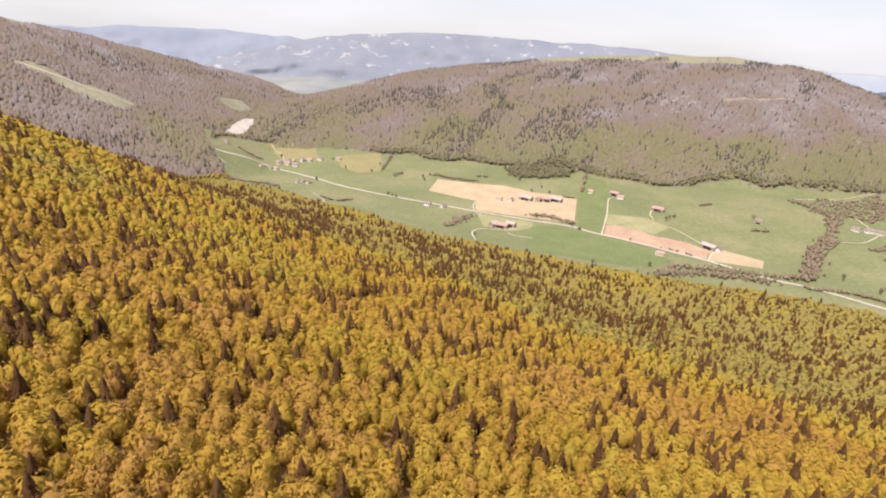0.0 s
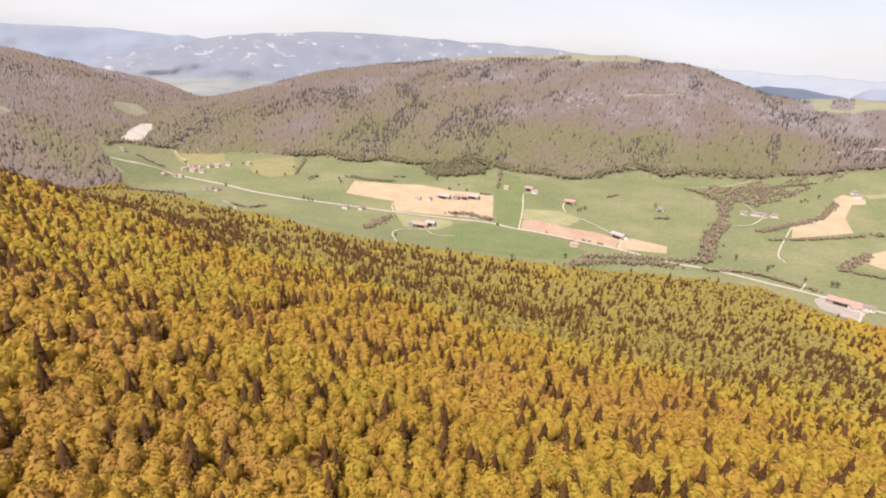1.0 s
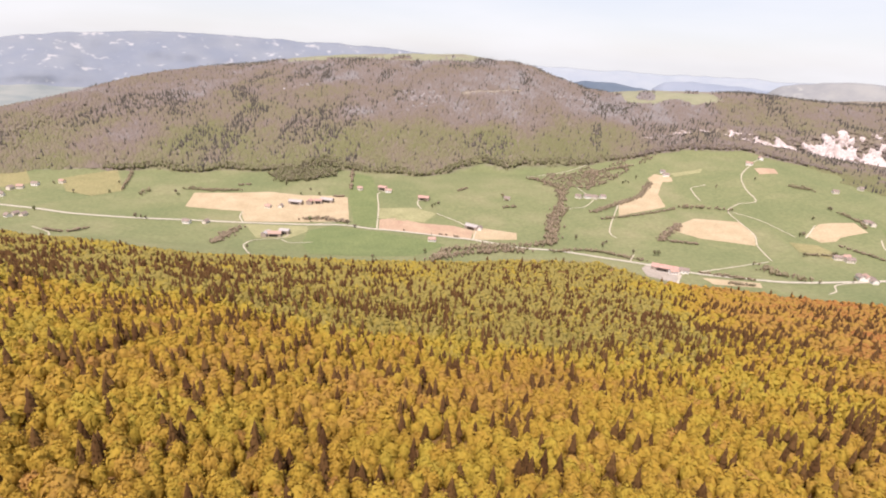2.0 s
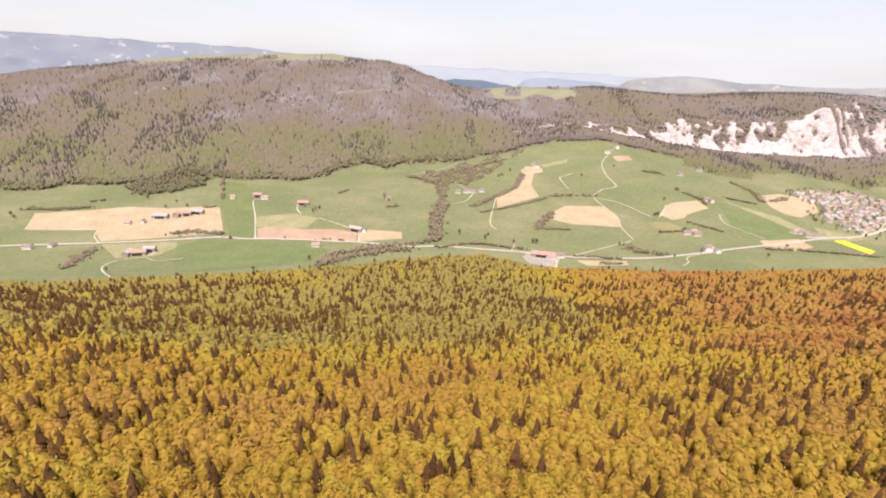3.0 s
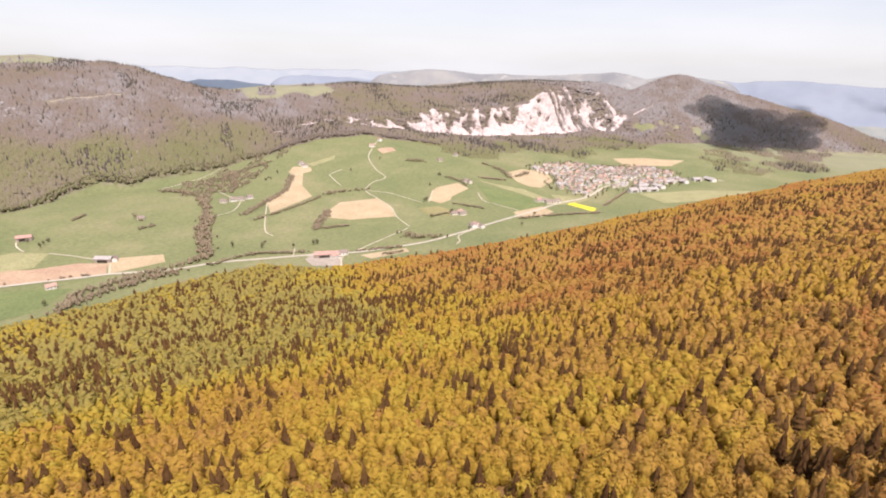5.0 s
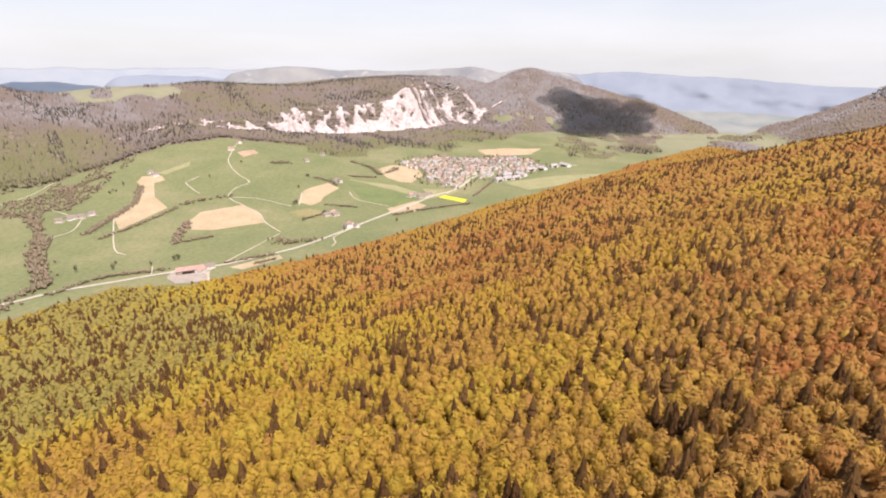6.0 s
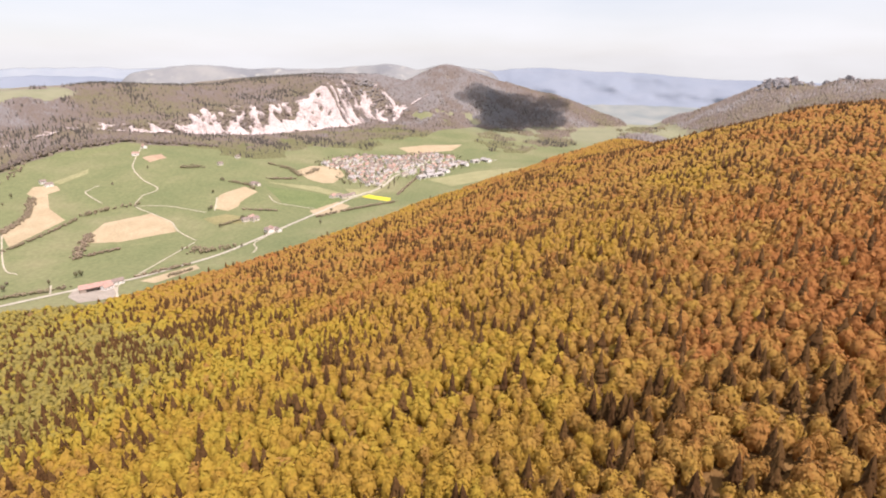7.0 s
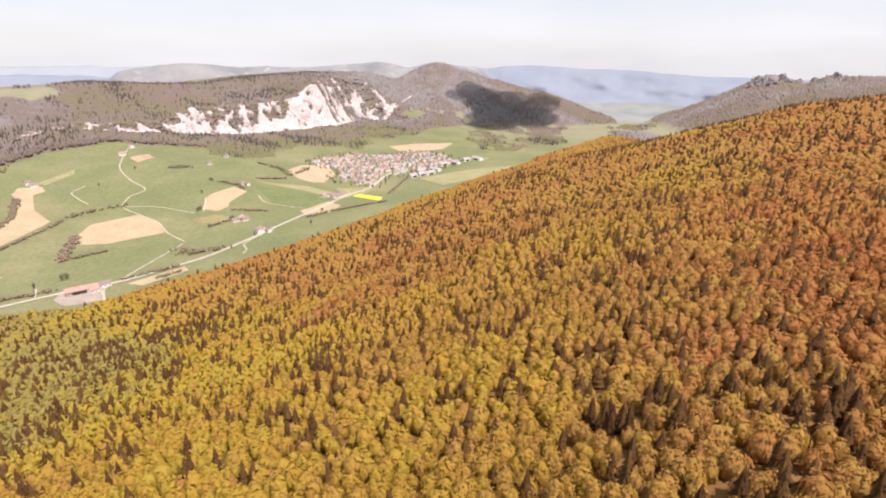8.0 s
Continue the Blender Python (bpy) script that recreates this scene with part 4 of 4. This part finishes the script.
def grow_scrub():
    for n, ring in enumerate([*SCRUB, SPUR_WOOD]):
        spur = ring is SPUR_WOOD
        r = rng(690 + n)
        xs, ys = np.array(ring, float).T
        x, y = r.uniform(xs.min() - 15, xs.max() + 15, 1400), r.uniform(ys.min() - 15, ys.max() + 15, 1400)
        s, d = to_sd(x, y)
        keep = inside(x + fbm(s, d, 40, 2) * 50, y + fbm(s + 90, d, 40, 2) * 50, ring)
        keep &= (r.rand(1400) < 0.85) if spur else (fbm(s, d, 45, 2) > -0.1)
        x, y = x[keep], y[keep]
        tall, wide = (r.uniform(10, 16, len(x)), r.uniform(9, 14, len(x))) if spur else (r.uniform(4, 10, len(x)), r.uniform(6, 11, len(x)))
        ob = plant("copse" if spur else "scrub", "", np.column_stack([x, y, ground_at(x, y) - 0.15 * tall]), tall, wide,
                   r.uniform(0.6, 1.0, len(x)) if spur else r.uniform(0, 0.6, len(x)), [leafy_crown(650 + k, (OCTA_V, OCTA_F), 6, 0.12) for k in range(8)], mat_bare if spur else mat_hedge, 695 + n)
        tagged(ob, "grey-green copse reaching out into the meadow" if spur else "brown budding scrub along the stream", "wood" if spur else "scrub", kind="stuff")


grow_scrub()


def trunk_mesh(seed, high, thick, limbs):
    """A tapered trunk one unit in scale with limbs that fork off into the crown."""
    r = rng(seed)
    pieces = []

    def rod(a, b, ra, rb, sides):
        a, b = Vector(a), Vector(b)
        turn = (b - a).to_track_quat("Z", "Y").to_matrix()
        k = np.arange(sides) * 2 * math.pi / sides
        ring = np.stack([np.cos(k), np.sin(k), 0 * k], 1) @ np.array(turn).T
        v = np.concatenate([ring * ra + np.array(a), ring * rb + np.array(b)])
        i = np.arange(sides)
        j = (i + 1) % sides
        pieces.append((v, np.concatenate([np.stack([i, j, j + sides], 1), np.stack([i, j + sides, i + sides], 1)])))

    rod((0, 0, 0), (0.01, 0.0, high * 0.5), thick, thick * 0.7, 7)
    rod((0.01, 0.0, high * 0.5), (0.0, 0.01, high), thick * 0.7, thick * 0.2, 7)
    for n in range(limbs):
        a, z = n * 2.4 + r.uniform(-0.4, 0.4), high * r.uniform(0.4, 0.8)
        rod((0, 0, z), (0.2 * math.cos(a), 0.2 * math.sin(a), z + 0.16), thick * 0.4, thick * 0.12, 5)
    return stack_up(pieces)


def tree_kind(name, label, category, group, crown, trunk, leaf_material):
    """A tree one unit high with its trunk and crown; copies of it are set and sized by their poses."""
    ob = tagged(new(name), label, category, group)
    for key, (v, f), mat in (("trunk", trunk, mat_bark), ("crown", crown, leaf_material)):
        me = mesh_of(key, v, f, mat)
        me.name = key
        child = new(key, me)
        child.parent = ob
    return ob


def set_trees(kinds, places, heights, widths, seed):
    """One copy a place; the pattern trees take the first places themselves."""
    r = rng(seed)
    for n, (p, h, w) in enumerate(zip(places, heights, widths)):
        m = pose(float(p[0]), float(p[1]), float(p[2]), 0, 0, r.uniform(0, 360)) @ Matrix.Diagonal((float(w), float(w), float(h), 1))
        if n < len(kinds):
            kinds[n].matrix_basis = m
        else:
            ob = copy_thing(kinds[r.randint(len(kinds))], m)
            ob.matrix_basis = m


def grow_single_trees():
    p, fir, tall, wide = near_places
    beeches = [tree_kind("beech_tree", "golden-yellow budding beech on the steep flank", "tree", "trees of the near forest",
                         leafy_crown(500 + k, ball(2), 330, 0.034), trunk_mesh(520 + k, 0.75, 0.018, 7), mat_gold_own) for k in range(6)]
    spruces = [tree_kind("spruce_tree", "dark narrow spruce among golden beeches", "tree", "trees of the near forest",
                         spruce_crown(540 + k, 11, 14), trunk_mesh(560 + k, 0.95, 0.016, 0), mat_spruce_own) for k in range(4)]
    set_trees(beeches, p[~fir], tall[~fir], wide[~fir], 71)
    set_trees(spruces, p[fir], tall[fir], wide[fir], 72)
    lone = [tree_kind("field_tree", "lone grey-green tree standing in the meadow", "tree", "lone trees of the valley",
                      leafy_crown(580 + k, ball(1), 40, 0.08), trunk_mesh(590 + k, 0.7, 0.03, 5), mat_hedge_own) for k in range(4)]
    xy = np.array(LONE_TREES, float)
    r = rng(73)
    set_trees(lone, np.column_stack([xy, ground_at(xy[:, 0], xy[:, 1]) - 0.2]), r.uniform(7, 14, len(xy)), r.uniform(7, 12, len(xy)), 74)


mat_hedge_own = leaves("twigs and leaves of lone trees", (0.0, (0.23, 0.19, 0.14)), (0.5, (0.215, 0.195, 0.12)), (1.0, (0.18, 0.19, 0.095)), grain=1.5, fixed="own", thin=0.3)
grow_single_trees()


# ---- buildings ----
def gabled(w, l, h, rise):
    """Walls of a gabled house, the ridge along y."""
    bm = bmesh.new()
    ends = []
    for y in (-l / 2, l / 2):
        ends.append([bm.verts.new(c) for c in ((-w / 2, y, -1.5), (w / 2, y, -1.5), (w / 2, y, h), (0, y, h + rise), (-w / 2, y, h))])
    a, b = ends
    bm.faces.new(a)
    bm.faces.new(b[::-1])
    for i in range(5):
        j = (i + 1) % 5
        bm.faces.new((a[j], a[i], b[i], b[j]))
    bmesh.ops.recalc_face_normals(bm, faces=bm.faces)
    return bm


def pitched(w, l, h, rise, over=0.7, thick=0.35):
    """Two roof slabs with eaves and thickness."""
    bm = bmesh.new()
    k = rise / (w / 2)
    section = [(-w / 2 - over, h - over * k), (0, h + rise), (w / 2 + over, h - over * k)]
    section = [(x, z + 0.06) for x, z in section] + [(x, z + 0.06 + thick) for x, z in section[::-1]]
    a, b = ([bm.verts.new((x, y, z)) for x, z in section] for y in (-l / 2 - over, l / 2 + over))
    for i in range(6):
        j = (i + 1) % 6
        bm.faces.new((a[j], a[i], b[i], b[j]))
    for e in (a, b):
        bm.faces.new((e[0], e[1], e[4], e[5]))
        bm.faces.new((e[1], e[2], e[3], e[4]))
    bmesh.ops.recalc_face_normals(bm, faces=bm.faces)
    return bm


def house(name, label, group, w, l, h, wall, roof, windows=3, barn=False):
    rise = w * (0.36 if not barn else 0.26)
    ob = tagged(new(name), label, "barn" if barn else "house", group)
    part("wall", gabled(w, l, h, rise), wall, ob)
    part("roof", pitched(w, l, h, rise), roof, ob)
    if barn:
        # open fronts are flat panels; the shade within is their dark colour
        part("barn_door", box(w / 2 - 0.05, w / 2 + 0.06, -l * 0.3, l * 0.3, 0.2, h * 0.72), mat_dark, ob, "wide dark panel for the shaded open barn front")
        part("barn_door", box(-w / 2 - 0.06, -w / 2 + 0.05, -l * 0.3, l * 0.3, 0.2, h * 0.72), mat_dark, ob, "wide dark panel for the shaded open barn front")
    else:
        part("chimney", box(w * 0.12, w * 0.12 + 0.8, l * 0.2, l * 0.2 + 0.8, h, h + rise + 1.3), mat_roof[1], ob)
        for side in (-1, 1):
            for n in range(windows):
                y = (n + 0.5) / windows * l - l / 2
                x = side * w / 2
                part("window", box(min(x, x + side * 0.06), max(x, x + side * 0.06), y - 0.7, y + 0.7, h * 0.35, h * 0.35 + 1.6), mat_glass, ob)
    return ob


def set_on_ground(ob, x, y, turn):
    ob.matrix_basis = pose(x, y, float(ground_at(x, y)), 0, 0, turn)


def farms():
    r = rng(81)
    for n, (place, w, l, h, what) in enumerate(HOUSES):
        barn = what == "b"
        wall = mat_wall[2] if barn else mat_wall[r.randint(2)]
        roof = mat_roof[r.choice([3, 0, 3, 2])] if barn else mat_roof[r.choice([0, 1, 1])]
        label = "long weathered timber farm barn with open front" if barn else "rendered farmhouse with a tiled gable roof"
        ob = house("farm_barn" if barn else "farmhouse", label, "farm buildings of the valley", w * r.uniform(0.75, 0.95), l * r.uniform(0.75, 1.0), h * 0.9, wall, roof, barn=barn)
        set_on_ground(ob, *place, r.choice([66, 66, -24, 40, 80]) + r.uniform(-8, 8))
    x, y = BARN
    ob = house("long_barn", "long barn with a faded red roof beside the road", "farm buildings of the valley", 15, 40, 6.0, mat_wall[2], mat_roof[3], barn=True)
    set_on_ground(ob, x, y, 49)
    for x, y in HALLS:
        ob = house("factory_hall", "low pale factory hall at the village edge", "halls of the village", r.uniform(15, 22), r.uniform(26, 40), 6, mat_wall[1], mat_roof[2], barn=True)
        set_on_ground(ob, x, y, r.choice([60, -30]) + r.uniform(-6, 6))


def village():
    r = rng(91)
    kinds = []
    for k in range(9):
        w, l, h = r.uniform(6.8, 10), r.uniform(8.5, 17), r.uniform(4.8, 7.6)
        kinds.append(house("village_house", "rendered village house with a clay-tiled gable roof", "houses of the village", w, l, h, mat_wall[k % 2], mat_roof[(0, 1, 1, 2, 0)[k % 5]], 2))
    ring = np.array(VILLAGE, float)
    taken, way = [], curve(MAIN_ROAD, 12.0)
    tries = 0
    while len(taken) < 270 and tries < 9000:
        tries += 1
        q = r.uniform(ring.min(0), ring.max(0))
        if not inside(q[0], q[1], VILLAGE) or np.hypot(*(way - q).T).min() < 12 or (taken and np.hypot(*(np.array(taken) - q).T).min() < r.uniform(12, 20)):
            continue
        taken.append(q)
        turn = r.choice([62, -28]) + 22 * math.sin(q[0] * 0.011) + r.uniform(-7, 7)
        if len(taken) <= len(kinds):
            set_on_ground(kinds[len(taken) - 1], q[0], q[1], turn)
        else:
            copy_thing(kinds[r.randint(len(kinds))], pose(q[0], q[1], float(ground_at(q[0], q[1])), 0, 0, turn))
    spots = []
    while len(spots) < 360:
        q = r.uniform(ring.min(0) - 25, ring.max(0) + 25)
        if np.hypot(*(np.array(taken) - q).T).min() < 40 and np.hypot(*(np.array(taken) - q).T).min() > 8.5 and np.hypot(*(way - q).T).min() > 8:
            spots.append(q)
    spots = np.array(spots)
    kinds = [tree_kind("garden_tree", "small garden tree between village houses", "tree", "garden trees of the village",
                       leafy_crown(780 + k, BALL, 16, 0.11), trunk_mesh(790 + k, 0.7, 0.03, 4), mat_hedge_own) for k in range(3)]
    set_trees(kinds, np.column_stack([spots, ground_at(spots[:, 0], spots[:, 1]) - 0.2]), r.uniform(5, 10, len(spots)), r.uniform(5, 9, len(spots)), 93)


farms()
village()


# ---- the white rock face above the village ----
def rock_face():
    ss = np.arange(255, 2140, 4.0)
    tt = np.linspace(-0.08, 1.08, 48)
    s, t = np.meshgrid(ss, tt)
    bend = 1800 + fbm(s, 0 * s, 160, 3) * 90
    span = 0.55 * (CLIFF_TOP(s) - CLIFF_LOW(s)) + 20
    d = bend + t * span
    bare = exposed(s, d)
    out = np.where(bare > 0, 1.5 + 22 * np.minimum(bare, 0.3) + fbm(s * 1.0, d * 0.8 + 70, 22, 3) * 12, -7.0)
    d2 = d - out * 0.8
    x, y = to_xy(s + fbm(s, d, 20, 2) * 6, d2)
    z = sample(s, d) + out * 0.55 + fbm(s + 40, d, 15, 2) * 3
    cols = len(ss)
    q = (np.arange(len(tt) - 1)[:, None] * cols + np.arange(cols - 1)[None]).ravel()
    f = np.stack([q, q + 1, q + cols + 1, q + cols], 1)
    keep = (bare.ravel()[f] > -0.05).any(1)
    me = mesh_of("cliff", np.stack([x.ravel(), y.ravel(), z.ravel()], 1), f[keep], mat_rock, smooth_faces=False)
    tagged(new("cliff", me), "pale limestone cliffs rising out of the wood", "cliff", kind="structure")


rock_face()


def outcrops():
    for n, (x, y) in enumerate(ROCKS):
        r = rng(820 + n)
        ob = tagged(new("rock_outcrop"), "pale limestone outcrop among leafless trees", "rock", "rock outcrops of the hillside")
        ob.location = (x, y, float(ground_at(x, y)))
        for k in range(8):
            v, f = ball(1)
            v = v * (1 + r.uniform(-0.22, 0.22, (len(v), 1))) * r.uniform(2.0, 4.4) * np.array((1.6, 0.8, r.uniform(0.9, 1.9)))
            q = r.normal(size=2) * (34, 12)
            v = v + (q[0], q[1], float(ground_at(x + q[0], y + q[1])) - ob.location.z + 4.5)
            rock = new("boulder", mesh_of("boulder", v, f, mat_crag, smooth_faces=False))
            rock.parent = ob


outcrops()


mat_ribs = surface("weathered dark limestone", (0.14, 0.134, 0.14), (0.28, 0.268, 0.27), 22, 5, bump=2.0)


def crag():
    """The bare top of the mountain beyond the gorge: ribs of grey rock."""
    r = rng(870)
    x0, y0 = to_xy(3035.0, 400.0)
    ob = tagged(new("rocky_crag"), "grey limestone crag on the mountain top", "rock")
    ob.location = (x0, y0, float(ground_at(x0, y0)))
    for k in range(46):
        s, d = 3010 + r.uniform(-75, 30), (405 + r.normal() * 45) if k < 34 else (200 + r.normal() * 80)
        x, y = to_xy(s, d)
        v, f = ball(2)
        v = v * (1 + r.uniform(-0.3, 0.3, (len(v), 1))) * r.uniform(9, 22) * np.array((1.2, 0.9, r.uniform(0.7, 1.5)))
        v = v + (x - x0, y - y0, float(ground_at(x, y)) - ob.location.z - 3)
        rock = new("rock_rib", mesh_of("rock_rib", v, f, mat_ribs, smooth_faces=False))
        rock.parent = ob


crag()


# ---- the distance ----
# haze of the distance is put into the base colour, blue and pale
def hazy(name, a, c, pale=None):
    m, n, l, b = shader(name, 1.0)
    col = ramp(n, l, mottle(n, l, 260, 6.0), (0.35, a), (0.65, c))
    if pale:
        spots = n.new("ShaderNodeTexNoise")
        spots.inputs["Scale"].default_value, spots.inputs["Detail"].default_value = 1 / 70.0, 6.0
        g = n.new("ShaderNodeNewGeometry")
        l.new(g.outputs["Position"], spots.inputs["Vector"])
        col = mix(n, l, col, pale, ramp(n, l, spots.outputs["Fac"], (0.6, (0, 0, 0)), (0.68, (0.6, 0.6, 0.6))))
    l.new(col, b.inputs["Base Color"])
    return m


def distant_ridge(label, outline, far, foot, material, seed, swell=0.35, taper=4.0):
    """A hill of the distance: outline gives bearing and height of its crest in degrees, foot that of its base; the face leans back from foot to crest."""
    a0, a1 = outline[0][0], outline[-1][0]
    az, t = np.meshgrid(np.linspace(a0, a1, 200), np.linspace(0, 1.12, 22))
    up = np.minimum(t, 1)
    crest = steps(*outline)(az)
    crest = foot + (crest - foot) * np.minimum(smooth(a0, a0 + taper, az), smooth(a1, a1 - taper, az)) ** 0.6
    # the crest line is even but for small steps; the face has spurs and hollows and leans far back
    el = foot + (crest + fbm(az * 14 + seed, 0 * t, 26, 2) * 0.3 - foot) * up ** 0.9 - np.maximum(t - 1, 0) * 9
    dist = far - 800 * (1 - up) + np.maximum(t - 1, 0) * 300
    dist = dist + fbm(az * 60 + seed, t * 900 + az * 12, 260, 4) * 900 * swell * np.sin(math.pi * up)
    x, y = dist * np.sin(np.radians(az)), dist * np.cos(np.radians(az))
    z = 320 + dist * np.tan(np.radians(el))
    q = (np.arange(21)[:, None] * 200 + np.arange(199)[None]).ravel()
    me = mesh_of("distant_ridge", np.stack([x.ravel(), y.ravel(), z.ravel()], 1), np.stack([q, q + 1, q + 201, q + 200], 1), material)
    tagged(new("distant_ridge", me), label, "mountain", kind="structure")


# ridges, hills and plain carry their haze as base colour
blue = hazy("far ridge tinted haze blue", (0.192, 0.226, 0.28), (0.215, 0.247, 0.298))
rocky = hazy("haze-blue ridge with pale rocks", (0.16, 0.185, 0.228), (0.19, 0.212, 0.244), (0.4, 0.4, 0.4))
lowland = hazy("haze-pale far lowland", (0.24, 0.276, 0.32), (0.272, 0.304, 0.336))
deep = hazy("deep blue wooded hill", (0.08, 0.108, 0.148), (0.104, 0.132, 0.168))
grey = hazy("hills tinted haze grey", (0.172, 0.182, 0.196), (0.245, 0.25, 0.245), (0.34, 0.345, 0.31))
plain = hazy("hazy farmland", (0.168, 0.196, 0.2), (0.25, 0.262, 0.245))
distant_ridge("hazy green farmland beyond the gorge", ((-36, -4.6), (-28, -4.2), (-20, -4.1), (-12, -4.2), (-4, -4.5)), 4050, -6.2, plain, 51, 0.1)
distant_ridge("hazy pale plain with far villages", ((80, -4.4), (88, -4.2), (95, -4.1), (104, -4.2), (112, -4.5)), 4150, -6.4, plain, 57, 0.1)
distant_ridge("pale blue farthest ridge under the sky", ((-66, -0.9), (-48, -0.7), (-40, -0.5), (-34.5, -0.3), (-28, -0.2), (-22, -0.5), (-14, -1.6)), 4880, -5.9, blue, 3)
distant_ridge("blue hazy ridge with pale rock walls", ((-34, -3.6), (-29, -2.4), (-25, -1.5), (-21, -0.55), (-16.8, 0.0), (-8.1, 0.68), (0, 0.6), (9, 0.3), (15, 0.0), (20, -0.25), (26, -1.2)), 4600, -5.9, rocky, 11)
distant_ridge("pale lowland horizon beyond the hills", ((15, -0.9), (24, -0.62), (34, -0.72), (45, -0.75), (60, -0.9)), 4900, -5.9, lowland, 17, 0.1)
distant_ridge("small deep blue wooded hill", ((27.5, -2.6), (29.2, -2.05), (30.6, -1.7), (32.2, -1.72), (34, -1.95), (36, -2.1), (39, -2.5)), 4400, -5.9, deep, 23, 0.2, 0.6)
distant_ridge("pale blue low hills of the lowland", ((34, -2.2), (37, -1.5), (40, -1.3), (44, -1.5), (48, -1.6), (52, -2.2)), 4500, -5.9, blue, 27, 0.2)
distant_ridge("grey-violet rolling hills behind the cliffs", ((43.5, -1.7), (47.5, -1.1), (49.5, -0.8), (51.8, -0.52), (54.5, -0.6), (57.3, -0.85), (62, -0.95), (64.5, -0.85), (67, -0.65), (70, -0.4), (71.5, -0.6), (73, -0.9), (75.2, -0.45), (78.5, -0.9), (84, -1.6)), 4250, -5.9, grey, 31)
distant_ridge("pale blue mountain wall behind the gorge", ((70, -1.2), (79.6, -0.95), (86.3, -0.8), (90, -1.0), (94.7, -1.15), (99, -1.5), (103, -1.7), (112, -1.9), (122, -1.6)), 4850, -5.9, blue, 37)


# ---- a cloud above the gorge, which shades the hill below it ----
def cloud():
    r = rng(95)
    spot = Vector((2770, 345, 75))
    mid = spot + sun_from * (950 / sun_from.z)
    pieces = []
    for n in range(34):
        v, f = ball(3)
        v = v * (1 + 0.12 * r.uniform(-1, 1, (len(v), 1))) * r.uniform(40, 120) * np.array((1, 1, 0.55))
        q = r.normal(size=2) * (135, 110)
        pieces.append((v + (mid.x + q[0], mid.y + q[1], mid.z + r.uniform(0, 90)), f))
    v, f = stack_up(pieces)
    m, n, l, b = shader("cloud white", 1.0)
    l.new(ramp(n, l, mottle(n, l, 60, 5.0), (0.3, (0.82, 0.82, 0.84)), (0.7, (0.9, 0.9, 0.9))), b.inputs["Base Color"])
    thin, both = n.new("ShaderNodeBsdfTransparent"), n.new("ShaderNodeMixShader")
    both.inputs["Fac"].default_value = 0.34
    l.new(b.outputs["BSDF"], both.inputs[2])
    l.new(thin.outputs["BSDF"], both.inputs[1])
    l.new(both.outputs["Shader"], n["Material Output"].inputs["Surface"])
    tagged(new("cloud", mesh_of("cloud", v, f, m)), "white heap cloud drifting above the gorge", "cloud", kind="structure")


cloud()
